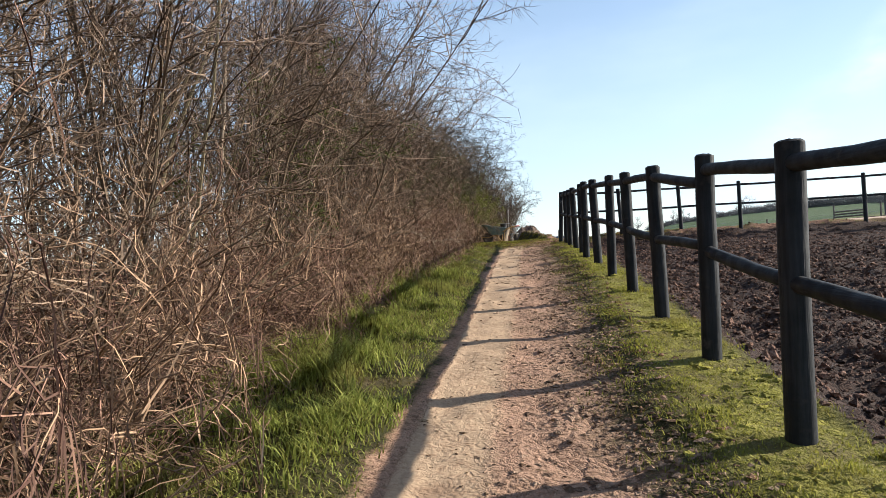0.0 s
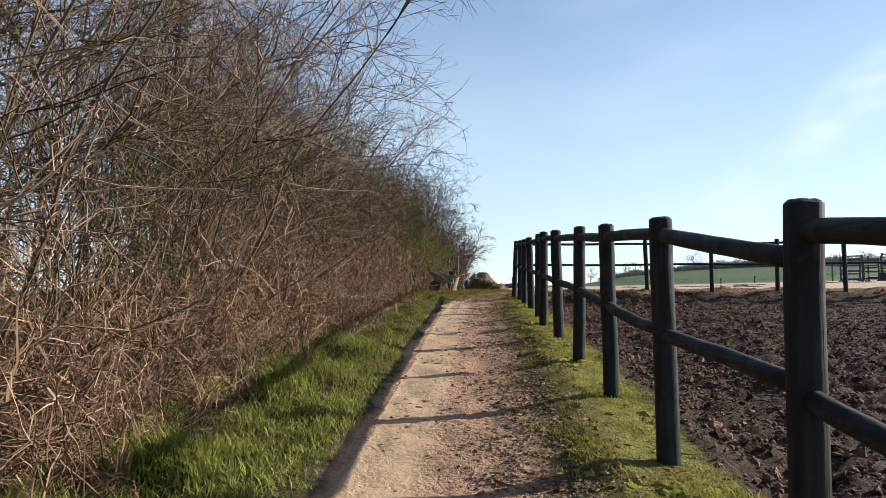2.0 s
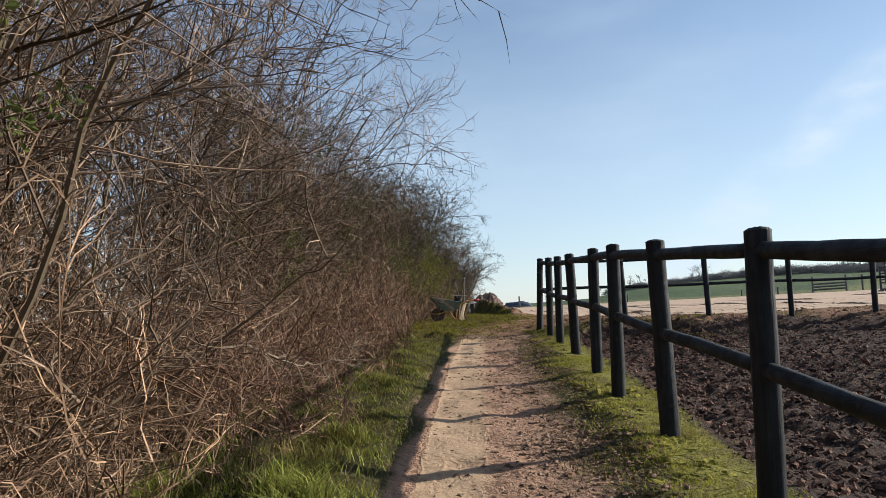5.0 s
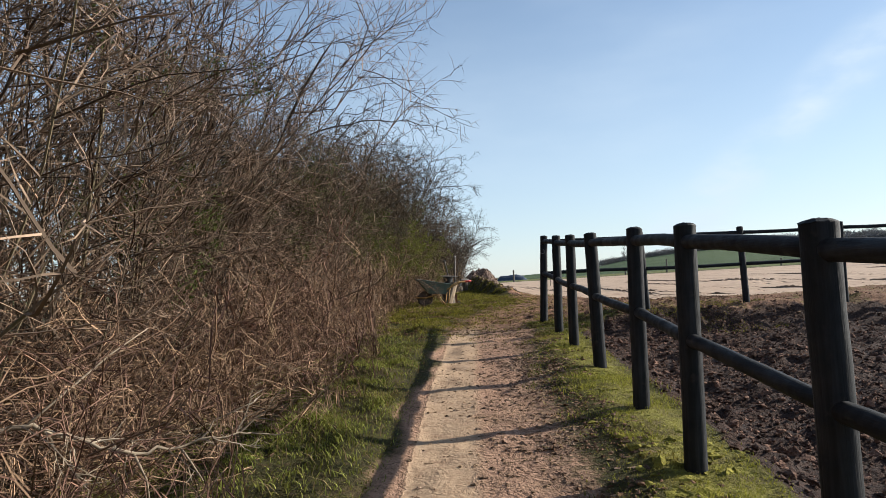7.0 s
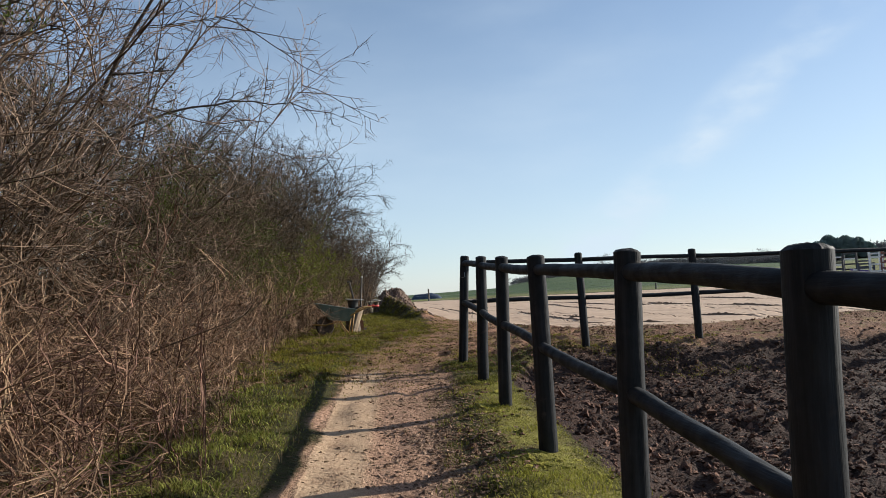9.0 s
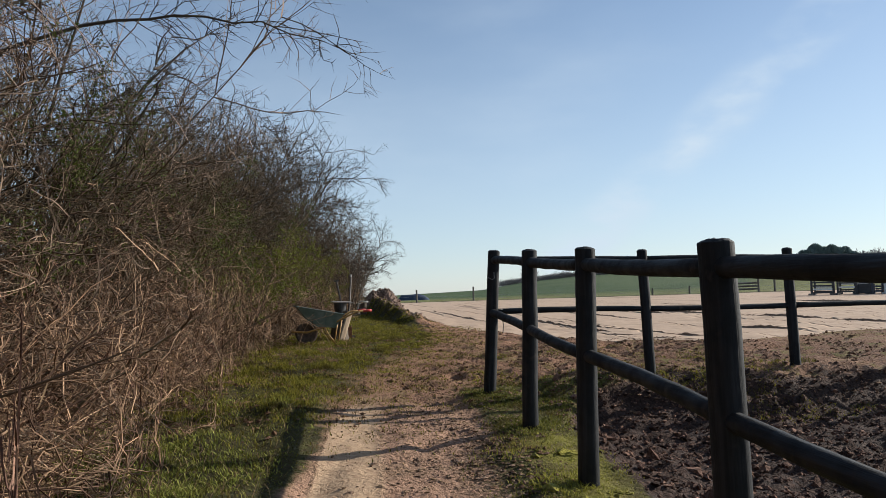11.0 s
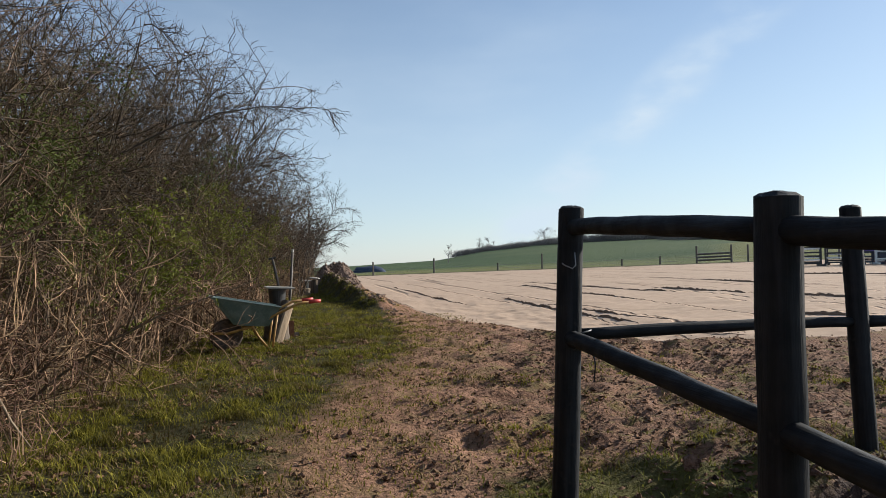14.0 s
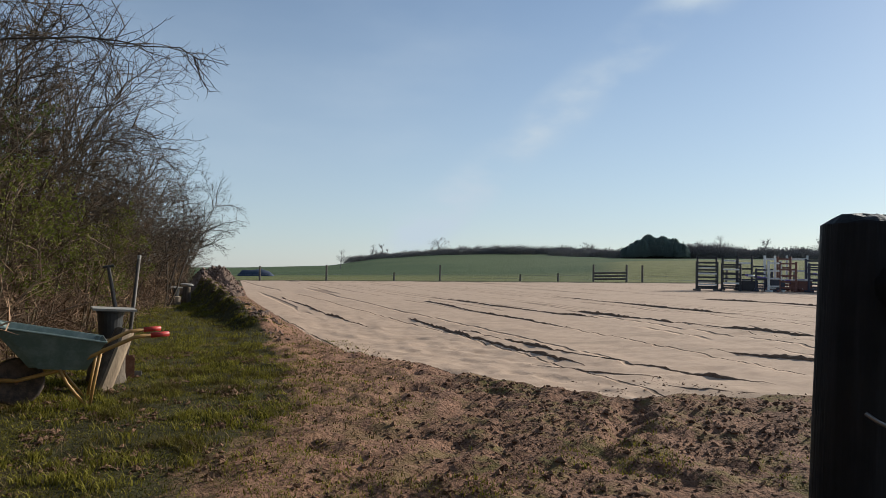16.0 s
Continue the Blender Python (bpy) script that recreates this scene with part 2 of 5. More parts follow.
M_DARKTWIG = bark_material("olive_brown_twigs", (0.036, 0.027, 0.016), (0.17, 0.122, 0.074), (0.055, 0.050, 0.021))
M_CANE = bark_material("red_brown_canes", (0.05, 0.026, 0.016), (0.48, 0.31, 0.19), (0.10, 0.054, 0.032))
M_PALE = bark_material("pale_bark", (0.27, 0.21, 0.145), (0.40, 0.33, 0.245), (0.13, 0.10, 0.07))
M_STEM = bark_material("tan_stems", (0.17, 0.130, 0.08), (0.12, 0.10, 0.055), (0.11, 0.10, 0.048))
M_FARTWIG = bark_material("dull_brown_twigs", (0.045, 0.031, 0.02), (0.185, 0.127, 0.079), (0.07, 0.053, 0.028))
M_STRAWCANE = bark_material("straw_brown_canes", (0.085, 0.052, 0.027), (0.40, 0.27, 0.155), (0.12, 0.082, 0.04))
M_PURPLE = bark_material("purple_brown_canes", (0.055, 0.028, 0.021), (0.36, 0.21, 0.145), (0.10, 0.05, 0.037))
M_FENCE = fence_material("black_stained_posts", (1, 1, 0.06))
M_RAIL = fence_material("black_stained_rails", (1, 0.06, 1))
M_CROSSRAIL = fence_material("black_stained_cross_rails", (0.06, 1, 1))
M_CLOD = clod_material("dark_clods", (0.026, 0.015, 0.011), (0.26, 0.15, 0.105), (0.07, 0.039, 0.028))
M_MUDCLOD = clod_material("brown_clods", (0.085, 0.048, 0.029), (0.28, 0.165, 0.10), (0.14, 0.08, 0.048))
M_CRUMB = clod_material("path_crumbs", (0.085, 0.05, 0.033), (0.37, 0.25, 0.17), (0.20, 0.125, 0.085))

# ---- mesh helpers ----


def mesh_object(name, verts, faces, material, parent=None, smooth=False):
    """A mesh from numpy vertices (n, 3) and faces (m, 3) or (m, 4)."""
    verts, faces = np.asarray(verts, np.float32), np.asarray(faces, np.int32)
    me = bpy.data.meshes.new(name)
    me.vertices.add(len(verts))
    me.vertices.foreach_set("co", verts.ravel())
    k = faces.shape[1]
    me.loops.add(faces.size)
    me.loops.foreach_set("vertex_index", faces.ravel())
    me.polygons.add(len(faces))
    me.polygons.foreach_set("loop_start", np.arange(0, faces.size, k, dtype=np.int32))
    me.polygons.foreach_set("use_smooth", np.full(len(faces), smooth))
    me.update(calc_edges=True)
    me.materials.append(material)
    ob = new(name, me)
    ob.parent = parent
    return ob


def part(name, bm, material, parent, label="", smooth=False):
    me = bpy.data.meshes.new(name)
    bmesh.ops.recalc_face_normals(bm, faces=bm.faces)
    for f in bm.faces:
        f.smooth = smooth
    bm.to_mesh(me)
    bm.free()
    me.materials.append(material)
    ob = new(name, me)
    ob.parent = parent
    return tagged(ob, label=label)


def box(sx, sy, sz, m=Matrix(), bevel=0.0):
    bm = bmesh.new()
    bmesh.ops.create_cube(bm, size=1, matrix=m @ Matrix.Diagonal((sx, sy, sz, 1)))
    if bevel:
        bmesh.ops.bevel(bm, geom=bm.edges[:], offset=bevel, segments=2, affect="EDGES")
    return bm


def tube(points, radii, sides=8, cap=True):
    """A round bar along points (vectors), with a radius at each."""
    bm = bmesh.new()
    pts = [Vector(p) for p in points]
    rings = []
    side = None
    for i, p in enumerate(pts):
        d = (pts[min(i + 1, len(pts) - 1)] - pts[max(i - 1, 0)]).normalized()
        if side is None:
            side = d.orthogonal().normalized()
        side = (side - d * side.dot(d)).normalized()
        up = d.cross(side)
        r = radii[i] if hasattr(radii, "__len__") else radii
        rings.append([bm.verts.new(p + r * (math.cos(a) * side + math.sin(a) * up)) for a in (2 * math.pi * k / sides for k in range(sides))])
    for a, b in zip(rings, rings[1:]):
        for k in range(sides):
            bm.faces.new((a[k], a[(k + 1) % sides], b[(k + 1) % sides], b[k]))
    if cap:
        bm.faces.new(rings[0][::-1])
        bm.faces.new(rings[-1])
    return bm


def thing(name, m, label, category, group="", kind=""):
    ob = new(name)
    ob.matrix_world = m
    return tagged(ob, label, category, group, kind)


# ---- the lie of the land ----
rng = np.random.default_rng(7)


def lattice(x, y, seed):
    """Smooth value noise in -1..1."""
    xi, yi = np.floor(x).astype(np.int64), np.floor(y).astype(np.int64)
    fx, fy = x - xi, y - yi
    fx, fy = fx * fx * (3 - 2 * fx), fy * fy * (3 - 2 * fy)

    def h(a, b):
        n = (a * 374761393 + b * 668265263 + seed * 974711) & 0x7FFFFFFF
        n = ((n ^ (n >> 13)) * 1274126177) & 0x7FFFFFFF
        return ((n ^ (n >> 16)) & 0xFFFF) / 32767.5 - 1
    return (h(xi, yi) * (1 - fx) + h(xi + 1, yi) * fx) * (1 - fy) + (h(xi, yi + 1) * (1 - fx) + h(xi + 1, yi + 1) * fx) * fy


def fbm(x, y, seed, octaves=3):
    return sum(lattice(x * 2 ** k, y * 2 ** k, seed + k) / 2 ** k for k in range(octaves))


def step(x, a, b):
    t = np.clip((x - a) / (b - a), 0, 1)
    return t * t * (3 - 2 * t)


SLOPE_Y = [-70, -6, 0.3, 3.3, 6.2, 8.9, 12.1, 15, 20.4, 26, 40, 60, 90, 4000]
SLOPE_Z = [-5.8, -0.79, -0.285, -0.036, 0.198, 0.352, 0.493, 0.61, 0.75, 0.80, 0.90, 1.05, 1.15, 1.2]


def rise(y):
    """The slope along the walk, rounded off at its bends."""
    return (np.interp(y - 1, SLOPE_Y, SLOPE_Z) + np.interp(y, SLOPE_Y, SLOPE_Z) + np.interp(y + 1, SLOPE_Y, SLOPE_Z)) / 3


def path_left(y):
    return np.interp(y, [-8, -1.5, 1.4, 5, 10.8, 14, 17, 19, 20.2, 23, 27, 32, 40], [0.0, 0.12, 0.26, 0.42, 0.58, 0.72, 1.15, 1.75, 2.35, 2.6, 2.75, 2.5, 2.2])


def path_right(y):
    return np.interp(y, [-8, -1.5, 2, 4.5, 7.4, 10, 13, 13.7, 14.1], [1.3, 1.32, 1.4, 1.54, 1.62, 1.68, 1.85, 2.3, 30])


def fence_x(y):
    return np.interp(y, [-8, 0.3, 15], [2.02, 2.07, 2.41])


def sand_near(x):
    return np.interp(x, [3.3, 3.6, 4.2, 4.85, 5.6, 7.9, 10.6, 16, 40], [26, 23.8, 22.5, 20.8, 19.9, 19.5, 20.4, 20.8, 22])


def land(x, y):
    """Height of the ground and its zones at numpy places."""
    far = np.hypot(x - 1.45, y - 14.3)
    az = np.degrees(np.arctan2(x - 1.45, y - 14.3))
    z = rise(y) + 0.018 * np.clip(x - 5, 0, 45) * step(y, 18, 26)
    crest = np.interp(az, [-180, -20, 3, 11, 15, 20, 25, 31, 37, 43, 60, 100, 180], [0.8, 0.8, 0.8, 1.7, 4.9, 6.9, 7.6, 7.7, 6.5, 6.6, 6, 2, 0])
    lift = np.clip((far - 62) / 193, 0, 1) ** np.interp(az, [11, 25, 37, 45], [1.7, 1.6, 0.8, 0.7])
    z = z + crest * lift * step(y, 20, 60) + np.clip(far - 255, 0, 700) * 0.0004 * step(az, -30, 0) * (1 - step(az, 10, 14))
    xl, xr, xf = path_left(y), path_right(y), fence_x(y)
    edge = 0.10 * fbm(x * 1.3, y * 1.3, 3)
    soft = 0.18 + 0.6 * step(y, 13, 16) * (1 - step(y, 22, 26))
    dirt = step(x, xl - soft + edge, xl + soft + edge) * (1 - step(x, xr - 0.35 + edge, xr + 0.4 + edge)) * (1 - step(far, 30, 45))
    pale = step(x, xl + 0.02, xl + 0.2) * (1 - step(x, xl + 0.3, xl + 0.75)) * (1 - step(y, 13, 17))
    turf = step(x + edge, 1.95, 2.25) * (1 - step(x + 2 * edge, 3.2, 4.0)) * step(y + edge, 12.9, 13.4) * (1 - step(y + edge + 0.5 * step(x, 2.9, 3.3), 15.2, 15.8)) * (1 - step(x + edge - 0.55 * y, -4.98, -4.72) * (1 - step(y, 14.5, 14.9)))
    dirt = dirt * (1 - turf)
    soil = step(x, xf + 0.12, xf + 0.42) * (1 - step(y + edge * 2 - 0.8 * step(x, 2.7, 3.2), 13.7, 14.6)) * (1 - turf) * (1 - step(far, 45, 60)) * (y > -40)
    sn = sand_near(x) + 1.2 * edge
    sl = np.interp(y, [20, 24, 30, 40, 66], [3.3, 3.45, 3.4, 3.45, 4.9])
    sand = step(y, sn - 0.15, sn + 0.15) * step(x, sl - 0.1, sl + 0.15) * (1 - step(y + 0.48 * x, 66.5, 68.0)) * (1 - step(x, 40, 41))
    hill = step(y + 0.48 * x, 69, 71) * step(far, 30, 50)
    hill = np.maximum(hill, step(x, 41, 43) * step(y, 18, 20))
    hill = np.maximum(hill, step(far, 60, 70))
    straw = step(az, 33, 36) * (1 - step(far, 120, 135)) + (1 - step(far, 60, 85)) * (1 - step(az, 10, 60))
    # relief of the zones
    verge = step(x, -1.6, -0.6) * (1 - step(x, xl - 0.35, xl))
    z = z + 0.075 * verge * (0.45 + 0.6 * fbm(x * 2.9, y * 2.4, 8)) * (1 - step(y, 15, 19))
    z = z - 0.045 * dirt * (1 - step(y, 13, 18)) + dirt * (0.016 * fbm(x * 5, y * 5, 21, 3) - 0.022 * step(fbm(x * 3.3, y * 3.3, 23, 1), 0.25, 0.5) * step(x, xl + 0.45, xl + 0.8)) * (1 - step(far, 14, 24))
    z = z + 0.02 * step(x, xr, xr + 0.4) * (1 - step(x, xf, xf + 0.2)) * (y < 15)
    z = z - 0.16 * soil * step(x, xf + 0.1, xf + 0.8)
    near = 1 - step(far, 18, 30)
    z = z + soil * near * (0.04 * fbm(x * 4.5, y * 4.5, 31, 3) + 0.05 * np.abs(fbm(x * 7, y * 7, 41, 2)))
    z = z + 0.235 * step(x, 2.7, 3.6) * np.exp(-((y - 15.1) / 0.7) ** 2) * (1 - step(x, 18, 22))
    rough = step(y, 14, 15) * (1 - sand) * step(x, 1.2, 2.6) * (1 - step(y, 24, 27))
    z = z + rough * near * (0.03 * fbm(x * 6, y * 6, 51, 3) - 0.022 * step(fbm(x * 5.5, y * 5.5, 53, 2), 0.25, 0.55) + 0.01)
    t = np.clip(((x - 4.49) * 1.07 + (y - 18.59) * 1.16) / 2.49, 0, 1)
    z = z - 0.11 * np.exp(-((np.hypot(x - 4.49 - 1.07 * t, y - 18.59 - 1.16 * t) + 0.05 * fbm(x * 5, y * 5, 57, 2)) / 0.14) ** 2)
    bank_x = np.interp(y, [24, 27.6, 32, 40], [2.9, 2.75, 2.4, 2.0])
    bank = np.exp(-((x - bank_x) / 0.33) ** 2) * step(y, 25.2, 28) * (1 - step(y, 41, 43))
    z = z + bank * (np.interp(y, [25, 26.2, 27.5, 30, 33, 37, 41], [0.05, 0.18, 0.26, 0.36, 0.48, 0.62, 0.65]) + 0.10 * fbm(x * 3, y * 1.6, 61, 3))
    z = z + 0.015 * sand * fbm(x * 1.2, y * 0.7, 91, 2)
    strip = step(x, xr - 0.1, xr + 0.25) * (1 - step(x, xf + 0.1, xf + 0.35)) * (1 - step(y, 14.2, 15))
    moss = np.maximum(strip * step(x, xr + 0.15, xr + 0.5), 0.35 * turf)
    z = z + strip * (0.035 * np.clip(fbm(x * 4, y * 4, 95, 2), 0, 1) * (1 - step(x, xr + 0.3, xr + 0.6)) + 0.012 * fbm(x * 6, y * 6, 97, 2))
    return z, dict(dirt=np.clip(dirt, 0, 1), pale=pale, soil=soil, sand=sand, hill=np.clip(hill, 0, 1), straw=np.clip(straw, 0, 1), moss=moss, mud=step(y, 13.8, 15.2) * (0.55 + 0.45 * step(x + edge, xl + 0.9, xl + 1.9)) * step(x + 0.5 * edge, xl - 0.4, xl + 0.4) * (1 - step(y, 20.5, 23)), scuff=step(x, xr - 0.3, xr + 0.05) * (1 - step(y, 13.5, 14.5)), worn=step(y, 14, 16) * np.ones_like(x))


def height(x, y):
    return float(land(np.array([float(x)]), np.array([float(y)]))[0][0])


def heights(x, y):
    return land(x, y)[0]


def graded(lo, a, b, hi, fine, grow):
    """Grid lines: fine from a to b, then ever wider out to lo and hi."""
    mid = np.arange(a, b, fine)
    out, s, v = [], fine, b
    while v < hi:
        out.append(v)
        s *= grow
        v += s
    back, s, v = [], fine, a
    while v > lo:
        s *= grow
        v -= s
        back.append(v)
    return np.array(back[::-1] + list(mid) + out)


GX = graded(-1200, -1.3, 5.6, 1500, 0.062, 1.085)
GYL = graded(-300, -3.0, 23.5, 2500, 0.062, 1.045)
gx, gy = np.meshgrid(GX, GYL)
gz, zones = land(gx.ravel(), gy.ravel())
nx = len(GX)
cell = (np.arange(len(GYL) - 1)[:, None] * nx + np.arange(nx - 1)[None]).ravel()
quads = np.stack([cell, cell + 1, cell + nx + 1, cell + nx], 1)


def ground_piece(name, keep, label, category):
    f = quads[keep]
    used, inv = np.unique(f, return_inverse=True)
    v = np.stack([gx.ravel()[used], gy.ravel()[used], gz[used]], 1)
    ob = mesh_object(name, v, inv.reshape(f.shape), M_GROUND, smooth=True)
    for key, val in zones.items():
        a = ob.data.attributes.new(key, "FLOAT", "POINT")
        a.data.foreach_set("value", val[used].astype(np.float32))
    return tagged(ob, label, category, kind="structure")


cz = {k: v[quads].mean(1) for k, v in zones.items()}
is_sand = cz["sand"] > 0.5
is_soil = (cz["soil"] > 0.5) & ~is_sand
is_path = (cz["dirt"] > 0.5) & ~is_sand & ~is_soil
ground_piece("ground", ~(is_sand | is_soil | is_path), "grassy ground and green fields rolling to the horizon", "ground")
ground_piece("path", is_path, "trodden sandy dirt footpath beside the fence", "path")
ground_piece("ploughed_field", is_soil, "dark churned muddy paddock soil with clods", "field")
ground_piece("sand_arena", is_sand, "pale sand riding arena with shallow ruts", "arena")

# ---- timber fence ----


def post_mesh(h, r, seed):
    """A round post with flats of the drawknife and a low chamfered top."""
    rr = random.Random(seed)
    zs = [(-0.25, 1.02), (0.02, 1.02), (0.35, 1.0), (0.8, 0.99), (h - 0.30, 0.985), (h - 0.003, 0.98), (h, 0.96), (h + 0.009, 0.72), (h + 0.013, 0.3)]
    bm = bmesh.new()
    rings = []
    wobble = [1 + rr.uniform(-0.025, 0.025) for _ in range(18)]
    for z, k in zs:
        ox, oy = rr.uniform(-0.0025, 0.0025), rr.uniform(-0.0025, 0.0025)
        rings.append([bm.verts.new((ox + r * k * w * math.cos(2 * math.pi * i / 18), oy + r * k * w * math.sin(2 * math.pi * i / 18), z + (rr.uniform(-0.003, 0.003) if z >= h else 0))) for i, w in enumerate(wobble)])
    for a, b in zip(rings, rings[1:]):
        for i in range(18):
            bm.faces.new((a[i], a[(i + 1) % 18], b[(i + 1) % 18], b[i]))
    bm.faces.new(rings[-1])
    for e in bm.edges:
        e.smooth = not (e.verts[0].co.z > h - 0.02 and e.verts[1].co.z > h - 0.02)
    return bm


def rail_between(a, b, r0, r1, sag, rr):
    """A peeled pole, thicker at one end, slightly bent."""
    n = 9
    pts = []
    side = rr.uniform(-0.015, 0.015)
    a, b = Vector(a), Vector(b)
    d = (b - a).cross(Vector((0, 0, 1))).normalized()
    for i in range(n):
        t = i / (n - 1)
        bow = 4 * t * (1 - t)
        pts.append(a.lerp(b, t) + Vector((0, 0, sag * bow + rr.uniform(-0.002, 0.002))) + d * (side * bow + rr.uniform(-0.002, 0.002)))
    return tube(pts, [r0 + (r1 - r0) * i / (n - 1) + rr.uniform(-0.0012, 0.0012) for i in range(n)], 12)


def fence(name, posts, r, label, rails, seed, shared_corner=False, drops=(), rail=None):
    """Posts are (top x, y, top z, foot x); drops: how much lower a span's top rail meets its two posts."""
    rr = random.Random(seed)
    top = thing(name, Matrix(), label, "fence", group="paddock fences")
    for i, (x, y, z, foot) in enumerate(posts):
        low = height(foot, y)
        if i or not shared_corner:
            post = part("post", post_mesh(math.hypot(z - low, x - foot), r * rr.uniform(0.96, 1.03), seed + i), M_FENCE, top, smooth=True)
            post.matrix_world = Matrix.Translation((foot, y, low)) @ pose(0, 0, 0, rr.uniform(-0.4, 0.4), math.degrees(math.atan2(x - foot, z - low))) @ pose(0, 0, 0, 0, 0, rr.uniform(0, 360))
    for i, ((x0, y0, z0, f0), (x1, y1, z1, f1)) in enumerate(zip(posts, posts[1:])):
        for k, (down, rad) in enumerate(rails):
            d0, d1 = dict(drops).get((i, k), (0, 0))
            u = down / 1.3
            bow = rr.uniform(-0.012, 0.012)
            part("rail", rail_between((x0 + (f0 - x0) * u, y0, z0 - down - d0), (x1 + (f1 - x1) * u, y1, z1 - down - d1), rad, rad * 0.93, bow, rr), rail or M_RAIL, top, smooth=True)
    return top


# posts along the path, far corner first: top x, y, top z, foot x
POSTS = [(2.42, 15.0, 2.008, 2.35), (2.393, 13.531, 1.913, 2.366), (2.345, 12.114, 1.826, 2.325), (2.279, 10.577, 1.742, 2.305), (2.262, 8.925, 1.662, 2.243), (2.172, 7.585, 1.579, 2.155), (2.14, 6.21, 1.475, 2.161), (2.161, 4.71, 1.373, 2.133), (2.108, 3.307, 1.257, 2.127), (2.09, 1.86, 1.149, 2.101), (2.079, 0.33, 1.034, 2.06), (2.025, -1.1, 0.90, 2.0),
         (1.97, -2.62, 0.79, 1.97), (1.95, -4.1, 0.67, 1.95), (1.93, -5.6, 0.55, 1.93), (1.91, -7.1, 0.43, 1.91)]
fence("path_fence", POSTS, 0.061, "black-stained round timber post and rail fence along the path", [(0.088, 0.039), (0.605, 0.038)], 11, drops=(((9, 0), (0.0, 0.09)), ((9, 1), (0.02, -0.03)), ((10, 0), (0.0, 0.012))))
CROSS = [POSTS[0]] + [(3.985 + 1.62 * k, 15.03, 2.006 + 0.004 * k, 3.985 + 1.62 * k + (0.045, 0.035, 0.0, -0.02, 0.01)[min(k, 4)]) for k in range(12)]
fence("cross_fence", CROSS, 0.053, "black-stained post and rail fence closing the paddock", [(0.085, 0.030), (0.60, 0.030)], 47, shared_corner=True, rail=M_CROSSRAIL)

# ---- hedge: bare shrubs grown branch by branch ----


def unit(v):
    return v / np.maximum(np.linalg.norm(v, axis=-1, keepdims=True), 1e-9)


def grow(g, start, way, length, k, wander, pull):
    """Curves (m, k, 3) that start at start, run along way, wander, and are pulled towards pull."""
    pts = [start]
    d = unit(way)
    for _ in range(k - 1):
        pts.append(pts[-1] + d * (length / (k - 1))[:, None])
        d = unit(d + g.normal(0, wander, d.shape) + np.asarray(pull))
    return np.stack(pts, 1)


def spawn(g, curves, lengths, n, lo, hi, spread, ratio, jitter=0.35):
    """Starts, ways and lengths of n side shoots on the curves."""
    m, k, _ = curves.shape
    w = lengths / lengths.sum()
    i = g.choice(m, n, p=w)
    t = g.uniform(lo, hi, n) * (k - 1.001)
    a = t.astype(int)
    f = (t - a)[:, None]
    at = curves[i, a] * (1 - f) + curves[i, a + 1] * f
    tan = unit(curves[i, a + 1] - curves[i, a])
    side = unit(np.cross(tan, g.normal(0, 1, (n, 3))))
    ang = np.radians(g.normal(spread, 12, n))[:, None]
    way = tan * np.cos(ang) + side * np.sin(ang)
    return at, way, lengths[i] * ratio * g.uniform(1 - jitter, 1 + jitter, n) * (1.15 - 0.5 * t / (k - 1))


def tubes(groups, sides=3):
    """Vertices and triangles of tapered, pointed tubes round groups of (curves, first radius, last radius)."""
    vs, fs, base = [], [], 0
    for curves, r0, r1 in groups:
        m, k, _ = curves.shape
        tan = np.gradient(curves, axis=1)
        tan = unit(tan)
        ref = np.where(np.abs(tan[..., 2:3]) > 0.9, (1.0, 0, 0), (0, 0, 1.0))
        u = unit(np.cross(tan, ref))
        w = np.cross(tan, u)
        r0, r1 = np.broadcast_to(r0, m)[:, None], np.broadcast_to(r1, m)[:, None]
        r = r0 + (r1 - r0) * np.linspace(0, 1, k)[None]
        a = 2 * np.pi * np.arange(sides) / sides
        ring = u[:, :, None] * np.cos(a)[None, None, :, None] + w[:, :, None] * np.sin(a)[None, None, :, None]
        v = curves[:, :, None] + ring * r[:, :, None, None]
        idx = base + np.arange(m * k * sides).reshape(m, k, sides)
        p, q = idx[:, :-1], np.roll(idx[:, :-1], -1, 2)
        r, s = np.roll(idx[:, 1:], -1, 2), idx[:, 1:]
        fs.append(np.stack([p, q, s], -1).reshape(-1, 3))
        fs.append(np.stack([q[:, :-1], r[:, :-1], s[:, :-1]], -1).reshape(-1, 3))
        v[:, -1] = v[:, -1, :1]
        fs[-2] = np.where(np.isin(fs[-2], idx[:, -1].ravel()), fs[-2] - (fs[-2] - base) % sides, fs[-2])
        vs.append(v.reshape(-1, 3))
        base += m * k * sides
    return np.concatenate(vs), np.concatenate(fs)


